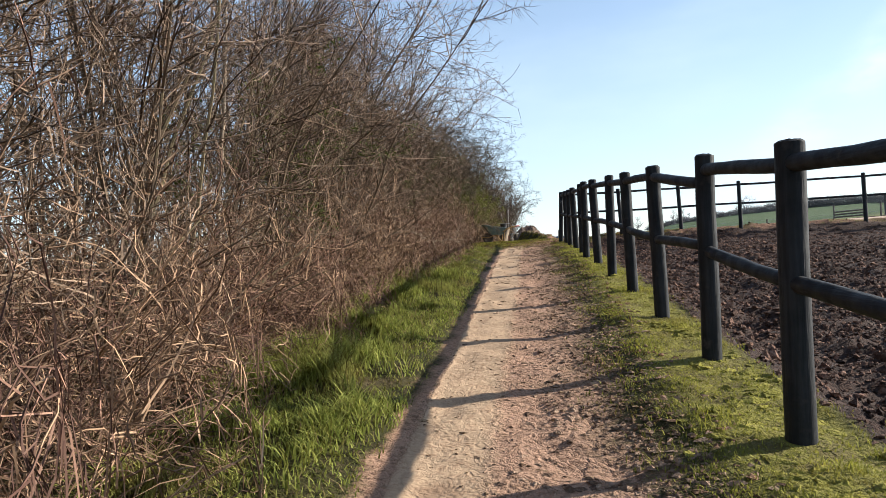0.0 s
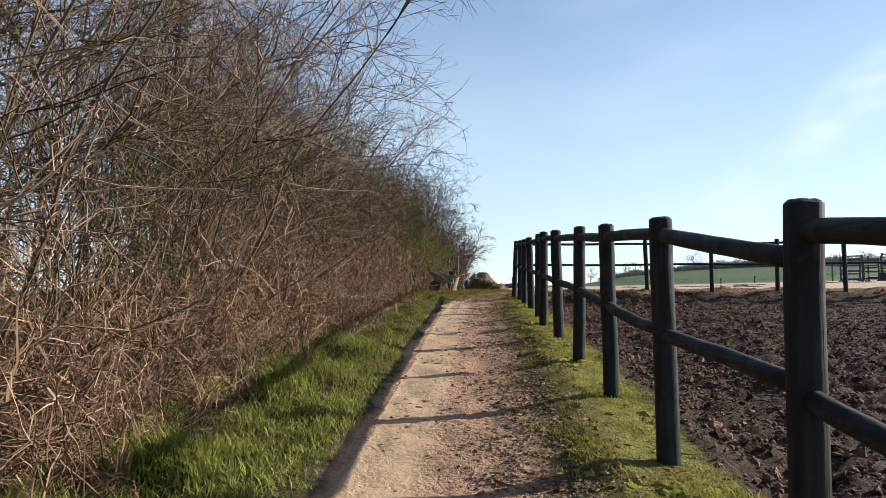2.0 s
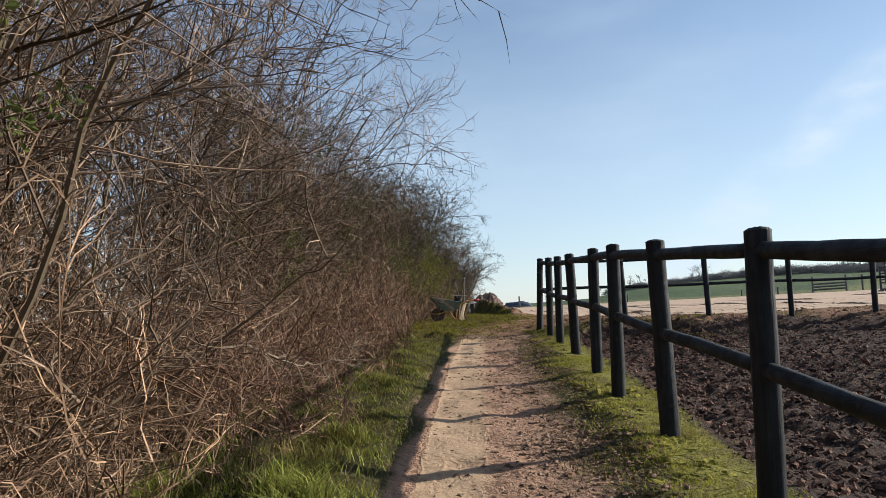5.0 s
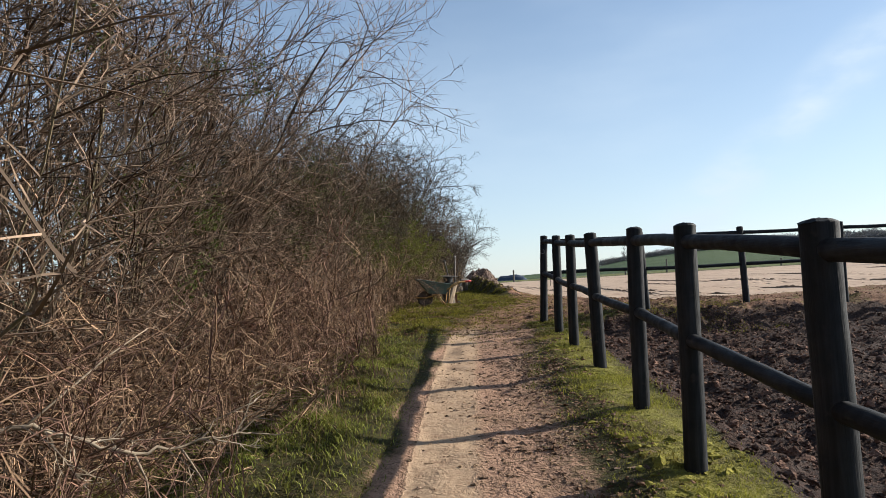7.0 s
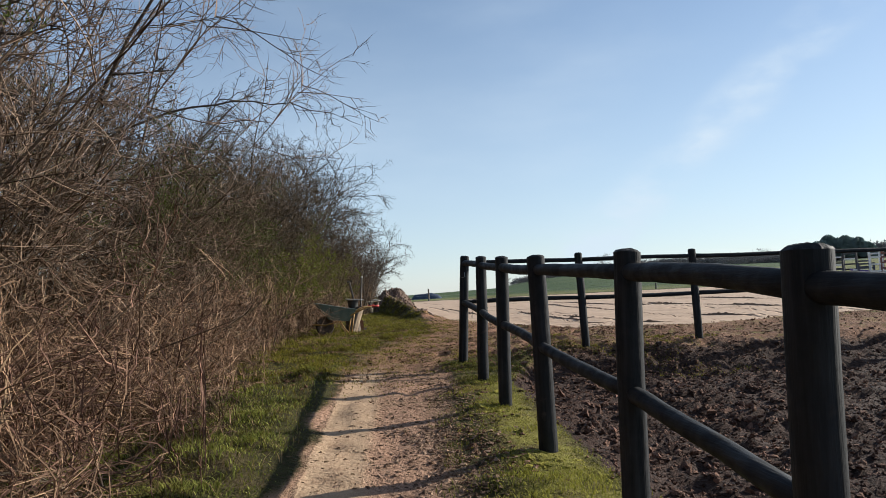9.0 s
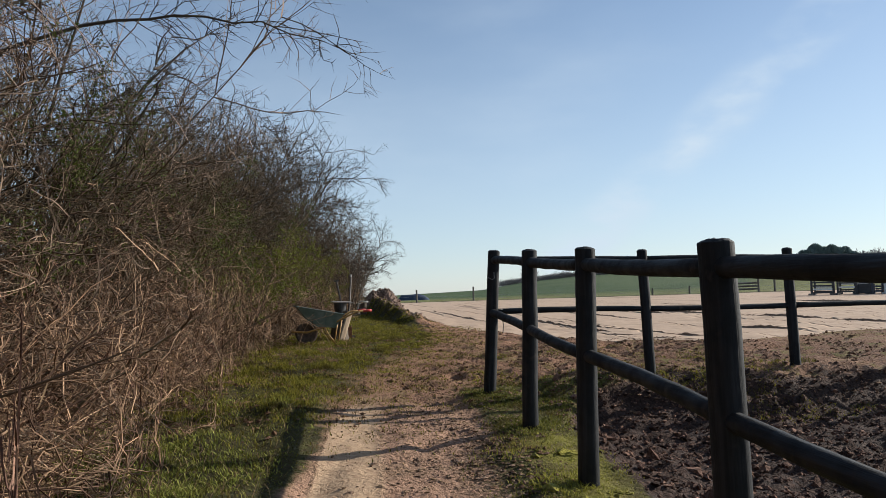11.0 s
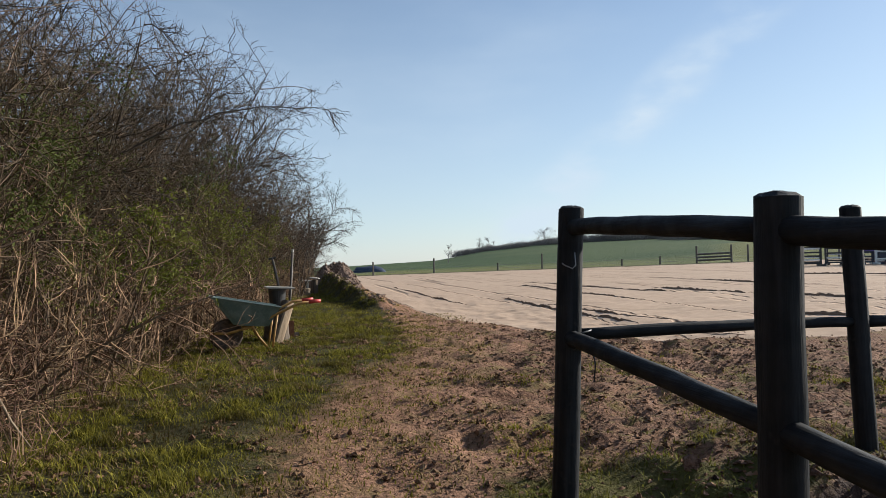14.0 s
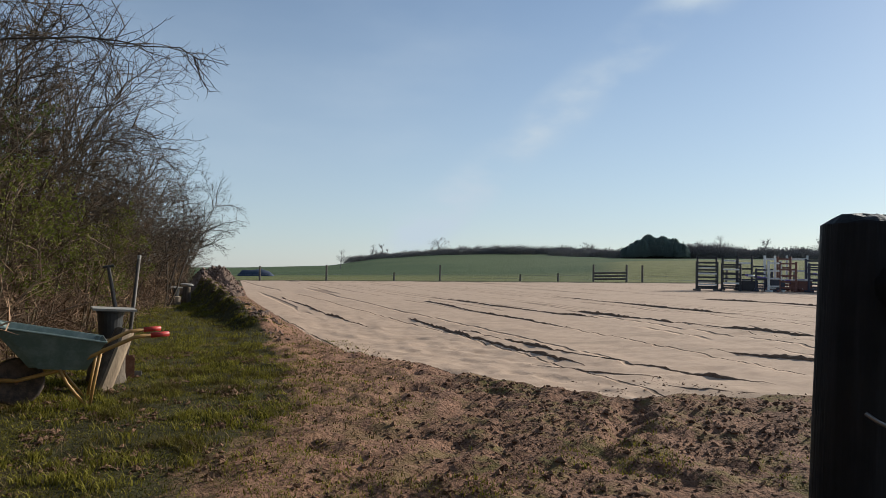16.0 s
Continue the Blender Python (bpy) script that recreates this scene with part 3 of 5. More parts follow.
def tall_shrub(seed, stems, tall, n1, n2, n3, lean, label, thick=1.0, bark=None, twig=None, name="hedge_shrub", category="shrub", k3=3, clear=0.34, spread=40, crook=1.0, flare=1.0):
    """A many-stemmed bare shrub: upright stems, clear of twigs below, and a crown of long branches that
    fan upwards and out. lean: how far the crown reaches towards the path (+x)."""
    g = np.random.default_rng(seed)
    top = thing(name, Matrix(), label, category, group="hedge along the path")
    a, r = g.uniform(0, 2 * np.pi, stems), g.uniform(0, 0.5, stems)
    start = np.stack([r * np.cos(a), r * np.sin(a), np.full(stems, -0.1)], 1)
    way = np.stack([flare * (0.14 * np.cos(a) + g.normal(0.05 * lean, 0.10, stems)), flare * (0.25 * np.sin(a) + g.normal(0, 0.15, stems)), np.ones(stems)], 1)
    l0 = tall * g.uniform(0.6, 1.05, stems)
    c0 = grow(g, start, way, l0, 14, 0.055 * crook ** 0.5, (0.03 * lean, 0, 0.0))
    s1, w1, l1 = spawn(g, c0, l0, n1, clear, 0.98, spread, 0.34)
    l1 = np.clip(l1, 0.3, 1.5)
    c1 = grow(g, s1, w1 + np.array((0.30 * lean, 0, 0.0)), l1, 8, 0.085 * crook, (0.012 * lean, 0, 0.012))
    s2, w2, l2 = spawn(g, c1, l1, n2, 0.15, 1.0, spread, 0.48)
    l2 = np.clip(l2, 0.12, 0.7)
    c2 = grow(g, s2, w2 + np.array((0.10 * lean, 0, 0.08)), l2, 5, 0.14 * crook, (0, 0, 0.02))
    s3, w3, l3 = spawn(g, c2, l2, n3, 0.12, 1.0, spread + 4, 0.46)
    c3 = grow(g, s3, w3, np.maximum(l3, 0.07), k3, 0.18 * crook, (0, 0, 0.03))
    for i in range(stems):
        v, f = tubes([(c0[i:i + 1], g.uniform(0.009, 0.020) * thick, 0.004 * thick)], 5)
        mesh_object("stem", v, f, bark or (M_STEM if i % 7 == 0 else M_BARK), top)
    v, f = tubes([(c1, 0.0072 * thick, 0.0026 * thick), (c2, 0.0038 * thick, 0.0018 * thick), (c3, 0.0027 * thick, 0.0013 * thick)], 3)
    tagged(mesh_object("brushwood", v, f, twig or M_TWIG, top), kind="stuff")
    return top, (c2, c3)


def bramble(seed, canes, n1, n2, tall, label, thick=1.0, cane=None, twig=None, k2=3):
    """A low mound of arching bare canes that cross in all directions."""
    g = np.random.default_rng(seed)
    top = thing("bramble_thicket", Matrix(), label, "thicket", group="hedge along the path")
    start = np.stack([g.uniform(-0.6, 0.3, canes), g.uniform(-0.7, 0.7, canes), g.uniform(-0.05, 0.5, canes) * (g.uniform(0, 1, canes) < 0.5)], 1)
    way = np.stack([g.normal(0.2, 0.6, canes), g.normal(0, 0.8, canes), g.uniform(0.15, 1.0, canes)], 1)
    l0 = tall * g.uniform(0.5, 1.3, canes)
    c0 = grow(g, start, way, l0, 9, 0.22, (0.02, 0, -0.09))
    s1, w1, l1 = spawn(g, c0, l0, n1, 0.1, 1.0, 62, 0.34, 0.5)
    c1 = grow(g, s1, w1, l1, 5, 0.26, (0.01, 0, -0.03))
    s2, w2, l2 = spawn(g, c1, l1, n2, 0.1, 1.0, 55, 0.5, 0.5)
    c2 = grow(g, s2, w2, np.maximum(l2, 0.06), k2, 0.30, (0, 0, -0.02))
    for c in (c0, c1, c2):
        far = np.hypot(c[..., 0], c[..., 1])
        c[..., :2] *= (np.where(far < 0.65, far, 0.65 + 0.35 * np.tanh((far - 0.65) / 0.35)) / np.maximum(far, 1e-6))[..., None]
        c[..., 2] = np.maximum(c[..., 2], 0.01 + 0.03 * np.abs(np.sin(c[..., 0] * 40)))
    v, f = tubes([(c0, 0.0040 * thick, 0.0018 * thick)], 3)
    tagged(mesh_object("cane_tangle", v, f, cane or M_CANE, top), kind="stuff")
    v, f = tubes([(c1, 0.0030 * thick, 0.0017 * thick), (c2, 0.0021 * thick, 0.0011 * thick)], 3)
    tagged(mesh_object("brushwood", v, f, twig or M_CANE, top), kind="stuff")
    return top


def place(ob, x, y, turn, size, tilt=0.0, first=False):
    m = pose(x, y, height(x, y), 0, tilt, turn)
    if first:
        ob.matrix_world = m @ Matrix.Diagonal((*size, 1))
        return ob
    c = copy_thing(ob, m)
    c.scale = size
    return c


def row(templates, ys, x_of, turn, size_of, seed, tilt_of=None, again=False):
    rr = random.Random(seed)
    fresh = [not again] * len(templates)
    last = -1
    for i, y in enumerate(ys):
        k = rr.randrange(len(templates))
        if k == last:
            k = (k + 1) % len(templates)
        if i < len(templates):
            k = i
        last = k
        s = size_of(y) * rr.uniform(0.9, 1.1)
        place(templates[k], x_of(y) + rr.uniform(-0.15, 0.15), y + rr.uniform(-0.2, 0.2), rr.uniform(-turn, turn), (s * rr.uniform(0.9, 1.1), s * rr.uniform(0.9, 1.15), s), tilt_of(y) if tilt_of else 0, fresh[k])
        fresh[k] = False


def hedge_x(y):
    """The foot of the hedge's face."""
    return float(np.interp(y, [-8, 1, 3, 7, 11, 17, 19, 23, 30, 36, 46], [-1.05, -1.0, -0.86, -0.72, -0.62, -0.8, -0.65, -0.3, 0.25, 0.85, 1.5]))


NEAR_TALL = [tall_shrub(100 + i, 13, 4.7, 120, 680, 2000, 0.5, "tall bare grey-brown hedge shrub with many upright stems", clear=0.22, spread=48, crook=1.35)[0] for i in range(5)]
BACK_TALL = [tall_shrub(115 + i, 16, 4.6, 50, 220, 600, 0.1, "bare grey-brown shrub at the back of the hedge", 1.2, twig=M_FARTWIG, k3=2)[0] for i in range(2)]
DARK_TALL = [tall_shrub(130 + i, 14, 4.6, 165, 950, 2600, 0.35, "dense dark olive-brown bare hawthorn in the hedge", 1.2, twig=M_DARKTWIG, bark=M_DARKTWIG, clear=0.1, spread=56, crook=1.8)[0] for i in range(3)]
FAR_TALL = [tall_shrub(120 + i, 12, 4.6, 95, 480, 1500, 0.45, "bare brown hedge shrub with a dense twiggy crown", 1.35, twig=M_FARTWIG, k3=2, clear=0.1, spread=52, crook=1.5)[0] for i in range(3)]
THORN = [tall_shrub(150 + i, 12, 2.2, 150, 800, 1600, 0.3, ("dense twiggy reddish-brown thorn bush in the hedge", "dense twiggy straw-brown thorn bush in the hedge")[i], 0.85, twig=(M_CANE, M_TWIG)[i], name="thorn_bush", category="bush", clear=0.03, spread=60, crook=2.0, flare=3.2)[0] for i in range(2)]
NEAR_LOW = [bramble(140 + i, 100, 640, 1700, 1.0, ("dense tangle of reddish-brown bare bramble canes", "tangle of straw-brown dry bramble canes", "tangle of dull purple-brown bare bramble canes")[i], 1.0, (M_CANE, M_STRAWCANE, M_CANE)[i], (M_CANE, M_CANE, M_PURPLE)[i]) for i in range(3)]
NEAR_LOW.append(NEAR_LOW[2])
FAR_LOW = [bramble(160 + i, 50, 230, 650, 1.45, "low tangle of brown bare bramble canes", 1.5, twig=(M_STRAWCANE, M_CANE)[i], k2=2) for i in range(2)]


def low_x(y):
    """The brambles stand further back past the first stretch."""
    return hedge_x(y) - float(np.interp(y, [5, 8], [0.42, 0.58]))


def far_size(y):
    """The hedge stands tallest about half way along the clearing."""
    return float(np.interp(y, [12, 16, 20, 23, 27, 30, 33, 40, 47], [0.76, 0.79, 0.86, 1.05, 1.11, 0.98, 0.90, 0.81, 0.84]))


row(NEAR_TALL, np.arange(-3.6, 12.6, 1.15), lambda y: hedge_x(y) - float(np.interp(y, [4, 8], [1.25, 1.5])), 40, lambda y: 1.0, 3)
row(DARK_TALL, np.arange(12.7, 22, 1.25), lambda y: hedge_x(y) - 1.55, 45, far_size, 33)
row(DARK_TALL, np.arange(18.0, 34, 1.8), lambda y: hedge_x(y) - 1.5, 45, far_size, 37, again=True)
row(NEAR_TALL, np.arange(-2.9, 18, 1.9), lambda y: hedge_x(y) - 2.0, 70, lambda y: 1.0, 23, again=True)
row(BACK_TALL, np.arange(-4, 20, 3.0), lambda y: hedge_x(y) - 2.8, 170, lambda y: 0.9, 14)
row(FAR_TALL, np.arange(15.4, 47, 1.25), lambda y: hedge_x(y) - float(np.interp(y, [16, 26, 31], [1.25, 1.15, 0.5])), 40, lambda y: 0.85 * far_size(y) + 0.06, 4)
row([NEAR_LOW[0], NEAR_LOW[2]], np.arange(-3.4, 3.3, 0.85), lambda y: hedge_x(y) - 0.42, 170, lambda y: 1.15, 5)
row([NEAR_LOW[1]], np.arange(3.9, 17.5, 1.7), low_x, 170, lambda y: 1.15, 8)
row([NEAR_LOW[0], NEAR_LOW[3]], np.arange(4.75, 17.5, 1.7), low_x, 170, lambda y: 1.15, 9, again=True)
row(FAR_LOW, np.arange(17.8, 38, 1.1), lambda y: hedge_x(y) - 0.45, 170, lambda y: 0.95, 6)
row(THORN, np.arange(-3.8, 17, 1.0), lambda y: hedge_x(y) - 1.0, 170, lambda y: 0.95, 16)
row(THORN, np.arange(17.5, 34, 2.2), lambda y: hedge_x(y) - 0.9, 170, lambda y: 1.0, 17, again=True)

# ---- grass and clods ----


def blades(name, x, y, tall, wide, bend, material, label, category, parent=None):
    """Blades of grass as bent tapering strips, joined."""
    g = np.random.default_rng(len(x))
    n = len(x)
    z = heights(x, y)
    a = g.uniform(0, 2 * np.pi, n)
    out = np.stack([np.cos(a), np.sin(a), np.zeros(n)], 1)
    side = np.stack([-np.sin(a), np.cos(a), np.zeros(n)], 1) * wide[:, None] / 2
    root = np.stack([x, y, z - 0.01], 1)
    b = (bend * g.uniform(0.2, 1.3, n))[:, None]
    mid = root + out * (tall[:, None] * 0.28 * b) + np.stack([0 * x, 0 * x, tall * 0.62], 1)
    tip = root + out * (tall[:, None] * b) + np.stack([0 * x, 0 * x, tall], 1)
    v = np.stack([root - side, root + side, mid + side * 0.8, mid - side * 0.8, tip], 1).reshape(-1, 3)
    i = np.arange(n)[:, None] * 5
    f = np.concatenate([i + [0, 1, 2], i + [0, 2, 3], i + [3, 2, 4]])
    return tagged(mesh_object(name, v, f, material, parent), label, category, kind="stuff")


def scatter(g, n, x0, x1, y0, y1, keep):
    x, y = g.uniform(x0, x1, n), g.uniform(y0, y1, n)
    k = keep(x, y) > g.uniform(0, 1, n)
    return x[k], y[k]


g1 = np.random.default_rng(21)


def verge_density(x, y):
    d = step(x, -1.25, -0.75) * (1 - step(x, path_left(y) - 0.12 + 0.1 * fbm(x * 2, y * 2, 5), path_left(y) + 0.04))
    return d * np.clip(0.62 + 0.9 * fbm(x * 1.9, y * 1.4, 6) + 0.3 * (1 - step(y, 3.5, 7)), 0.28, 1) * (1 - step(y, 12.5, 16.5))


x, y = scatter(g1, 130000, -1.2, 0.75, -3.0, 16.5, verge_density)
lush = np.clip(0.35 + 2.4 * fbm(x * 2.9, y * 2.4, 8), 0.0, 1.9) * (1 - 0.8 * step(y, 4.0, 8.5))
tall = (g1.uniform(0.03, 0.075, len(x)) * (1 - 0.35 * step(y, 3, 9)) + 0.085 * lush * g1.uniform(0.4, 1, len(x))) * (0.5 + 0.5 * step(path_left(y) - x, 0.0, 0.35))
width = g1.uniform(0.005, 0.010, len(x))
dull = g1.uniform(0, 1, len(x)) < 0.30 + 0.32 * step(y + 1.5 * fbm(x * 1.2, y * 0.9, 9), 3.5, 8)
blades("verge_grass", x[~dull], y[~dull], tall[~dull], width[~dull], np.full((~dull).sum(), 1.35), M_GRASS, "lush green tufted grass on the path verge", "grass")
blades("rough_grass", x[dull], y[dull], tall[dull], width[dull], np.full(dull.sum(), 1.35), M_MEADOW, "dull olive grass mixed into the verge", "grass")


def strip_density(x, y):
    d = step(x, path_right(y) - 0.1, path_right(y) + 0.45) * (1 - step(x, fence_x(y) + 0.15, fence_x(y) + 0.4))
    return d * np.clip(0.65 + 0.8 * fbm(x * 2, y * 2, 15), 0.05, 1)


x, y = scatter(g1, 110000, 1.2, 2.9, -3.0, 14.5, strip_density)
blades("strip_grass", x, y, g1.uniform(0.010, 0.030, len(x)) + 0.03 * np.clip(fbm(x * 3.5, y * 3.5, 46), 0, 0.8), g1.uniform(0.004, 0.008, len(x)), np.full(len(x), 1.2), M_SHORT, "short mossy yellow-green turf under the fence", "grass")


def turf_density(x, y):
    d = step(x, 1.95, 2.25) * (1 - step(x, 3.2, 4.0)) * step(y, 12.9, 13.4) * (1 - step(y + 0.5 * step(x, 2.9, 3.3), 15.2, 15.8)) * (1 - step(x - 0.55 * y, -4.98, -4.72) * (1 - step(y, 14.5, 14.9)))
    return d * np.clip(0.6 + 0.9 * fbm(x * 2.2, y * 2.2, 17), 0.03, 1)


x, y = scatter(g1, 36000, 1.9, 4.0, 12.9, 15.8, turf_density)
blades("corner_turf", x, y, g1.uniform(0.012, 0.045, len(x)), g1.uniform(0.005, 0.010, len(x)), np.full(len(x), 1.3), M_MEADOW, "mossy olive-green turf round the corner post", "grass")


def tuft_density(x, y):
    d = step(x, path_right(y) - 0.25, path_right(y)) * (1 - step(x, path_right(y) + 0.3, path_right(y) + 0.55))
    return d * np.clip(2.2 * fbm(x * 3, y * 3, 16, 2) - 0.35, 0, 1)


x, y = scatter(g1, 40000, 1.0, 2.5, -3.0, 14.0, tuft_density)
blades("edge_tufts", x, y, g1.uniform(0.015, 0.05, len(x)), g1.uniform(0.004, 0.008, len(x)), np.full(len(x), 0.9), M_MEADOW, "dull green grass tufts along the path's edge", "grass")


def clearing_density(x, y):
    d = step(x, -1.0, -0.5) * (1 - 0.6 * step(x, path_left(y) - 0.4, path_left(y) + 0.3)) * (1 - step(x, path_left(y) + 0.4, path_left(y) + 1.6)) * step(y, 12.5, 16)
    rough = step(y, 13.9, 14.5) * step(x, 2.0, 2.6) * (1 - step(y, 17.0, 19.5)) * np.clip(fbm(x * 1.2, y * 1.2, 19) * 1.6 + 0.1, 0, 1)
    return np.clip((d + rough) * np.clip(0.8 + 1.1 * fbm(x * 2.7, y * 2.7, 18), 0.3, 1), 0, 1)


x, y = scatter(g1, 420000, -1.0, 6.0, 12.4, 25, clearing_density)
x2, y2 = scatter(g1, 130000, -0.6, 3.4, 25, 42, clearing_density)
x, y = np.concatenate([x, x2]), np.concatenate([y, y2])
tufty = np.clip(2.6 * fbm(x * 6.5, y * 6.5, 45, 2) + 0.15, 0, 1) * (1 - 0.7 * step(x, path_left(y) - 0.3, path_left(y) + 0.3))
blades("clearing_grass", x, y, g1.uniform(0.010, 0.032, len(x)) + tufty * g1.uniform(0.015, 0.07, len(x)), g1.uniform(0.004, 0.009, len(x)), np.full(len(x), 1.2), M_LAWN, "short patchy green grass of the clearing", "grass")


def worn_lawn(x, y):
    return clearing_density(x, y) * np.clip(2.4 * fbm(x * 3.6, y * 3.6, 64, 2) + 0.1, 0, 1)


x, y = scatter(g1, 60000, -1.0, 4.0, 12.6, 25, worn_lawn)
blades("bleached_grass", x, y, g1.uniform(0.02, 0.06, len(x)), g1.uniform(0.004, 0.008, len(x)), np.full(len(x), 2.0), M_DRY, "bleached dead grass flattened in the clearing's turf", "dead grass")


def litter_density(x, y):
    e = np.interp(y, [-8, 1, 3, 7, 11, 17, 19, 23, 30], [-1.0, -0.98, -0.82, -0.66, -0.55, -0.75, -0.6, -0.25, 0.1])
    return step(x, e - 1.0, e - 0.3) * (1 - step(x, e - 0.05, e + 0.3)) * np.clip(0.5 + fbm(x * 1.5, y * 1.0, 28), 0, 1)


x, y = scatter(g1, 11000, -2.2, 0.6, -3.5, 22, litter_density)
blades("dry_stalks", x, y, g1.uniform(0.05, 0.28, len(x)), g1.uniform(0.0025, 0.005, len(x)), np.full(len(x), 0.9), M_DRY, "straw-coloured dead stalks at the hedge foot", "dead grass")
x, y = scatter(g1, 5200, -1.1, 0.6, -3.0, 15.5, verge_density)
blades("dry_blades", x, y, g1.uniform(0.03, 0.11, len(x)), g1.uniform(0.003, 0.007, len(x)), np.full(len(x), 1.9), M_DRY, "bleached dead blades bent among the verge grass", "dead grass")


def clods(name, x, y, size, sink, material, label, category, flat=0.7, fine=False):
    """Angular lumps of earth, joined: squashed and jittered octahedra cut once."""
    g = np.random.default_rng(len(x) + 1)
    if fine:
        bm = bmesh.new()
        bmesh.ops.create_icosphere(bm, subdivisions=1, radius=1)
        bv = np.array([v.co[:] for v in bm.verts])
        bf = np.array([[v.index for v in f.verts] for f in bm.faces])
        bm.free()
    else:
        bv = np.array([(1, 0, 0), (0, 1, 0), (-1, 0, 0), (0, -1, 0), (0, 0, 1), (0, 0, -1)], float)
        bf = np.array([(0, 1, 4), (1, 2, 4), (2, 3, 4), (3, 0, 4), (1, 0, 5), (2, 1, 5), (3, 2, 5), (0, 3, 5)])
    n, k = len(x), len(bv)
    v = bv[None] * (1 + g.normal(0, 0.27, (n, k, 1))) + g.normal(0, 0.17, (n, k, 3))
    q = g.uniform(0, 2 * np.pi, n)
    c, s = np.cos(q)[:, None], np.sin(q)[:, None]
    v = v * g.uniform(0.65, 1.35, (n, 1, 3)) * np.array((1, 1, flat))
    v = np.stack([v[..., 0] * c - v[..., 1] * s, v[..., 0] * s + v[..., 1] * c, v[..., 2]], -1) * size[:, None, None]
    v += np.stack([x, y, heights(x, y) + size * sink], 1)[:, None]
    f = (bf[None] + (np.arange(n) * k)[:, None, None]).reshape(-1, 3)
    return tagged(mesh_object(name, v.reshape(-1, 3), f, material), label, category, kind="stuff")


def soil_keep(x, y):
    return step(x, fence_x(y) + 0.18, fence_x(y) + 0.5) * (1 - step(y - 0.8 * step(x, 2.7, 3.2), 13.6, 14.6)) * np.clip(1.35 - 0.095 * x, 0.03, 1)


x, y = scatter(g1, 40000, 2.2, 14, -2.0, 15.3, soil_keep)
clods("soil_clods", x, y, 0.007 + 0.026 * g1.uniform(0, 1, len(x)) ** 2.4, 0.1, M_CLOD, "dark wet clods of churned paddock soil", "clods", fine=True)
x, y = scatter(g1, 9000, 2.3, 14, -2.0, 15.2, soil_keep)
clods("soil_lumps", x, y, 0.010 + 0.038 * g1.uniform(0, 1, len(x)) ** 3.0, 0.0, M_CLOD, "large dark reddish lumps of turned paddock soil", "clods", flat=0.95, fine=True)
x, y = scatter(g1, 70000, 2.2, 14, -2.0, 15.3, soil_keep)
clods("soil_crumbs", x, y, 0.006 + 0.016 * g1.uniform(0, 1, len(x)) ** 1.6, 0.3, M_CLOD, "small dark lumps of churned paddock soil", "clods")


def crumb_keep(x, y):
    d = (0.04 + 0.96 * step(x, path_left(y) + 0.42, path_left(y) + 0.95)) * step(x, path_left(y), path_left(y) + 0.1) * (1 - step(x, path_right(y) + 0.1, path_right(y) + 0.5)) * (1 - step(y, 19, 23))
    return d * np.clip(0.5 + 0.8 * fbm(x * 2, y * 2, 77), 0.05, 1)


x, y = scatter(g1, 46000, 0.2, 2.4, -3, 14, crumb_keep)
clods("path_crumbs", x, y, 0.004 + 0.026 * g1.uniform(0, 1, len(x)) ** 2.4, 0.0, M_CRUMB, "dry crumbs of earth and small stones on the path", "crumbs", flat=0.4)


def trample_keep(x, y):
    d = step(x, path_left(y) + 0.6, path_left(y) + 1.3) * step(y, 14.1, 14.8) * (1 - step(y - sand_near(x), -1.2, 0.1))
    return d * np.clip(0.45 + 0.9 * fbm(x * 1.1, y * 1.1, 79), 0.04, 1)


x, y = scatter(g1, 24000, 1.6, 9, 14, 21, trample_keep)
clods("trampled_clods", x, y, 0.006 + 0.024 * g1.uniform(0, 1, len(x)) ** 2.8, 0.05, M_MUDCLOD, "dark reddish-brown clods of trampled earth", "clods", flat=0.6)


def debris_keep(x, y):
    d = step(x, path_right(y) - 0.3, path_right(y) + 0.05) * (1 - step(x, path_right(y) + 0.2, path_right(y) + 0.45))
    return d * np.clip(0.2 + 1.2 * fbm(x * 3, y * 3, 81), 0.03, 1)


x, y = scatter(g1, 30000, 0.8, 2.3, -3, 13.9, debris_keep)
clods("path_debris", x, y, 0.005 + 0.013 * g1.uniform(0, 1, len(x)) ** 2, 0.1, M_MUDCLOD, "dark clumps of soil kicked onto the path's edge", "clods", flat=0.6)
x, y = scatter(g1, 20000, 0.6, 7, 14, 21, crumb_keep)
clods("trampled_crumbs", x, y, 0.004 + 0.016 * g1.uniform(0, 1, len(x)) ** 2.6, 0.0, M_MUDCLOD, "brown crumbs of trampled earth in the clearing", "crumbs", flat=0.5)

x, y = scatter(g1, 42000, -1.0, 4.0, 12.6, 24, worn_lawn)
clods("turf_crumbs", x, y, 0.006 + 0.022 * g1.uniform(0, 1, len(x)) ** 2.4, 0.5, M_MUDCLOD, "dark earth crumbs and dung trodden into the turf", "clods", flat=0.6)

M_MOSS = clod_material("moss_cushions", (0.14, 0.13, 0.024), (0.30, 0.265, 0.05), (0.17, 0.14, 0.04))
M_LEAF = clod_material("dead_leaf_bits", (0.075, 0.042, 0.026), (0.30, 0.20, 0.12), (0.15, 0.09, 0.055))


def moss_keep(x, y):
    d = step(x, path_right(y) + 0.12, path_right(y) + 0.5) * (1 - step(x, fence_x(y) + 0.05, fence_x(y) + 0.32))
    return d * np.clip(0.35 + 1.1 * fbm(x * 2.6, y * 2.6, 83), 0.02, 1)


x, y = scatter(g1, 9000, 1.3, 2.8, -3, 14.2, moss_keep)
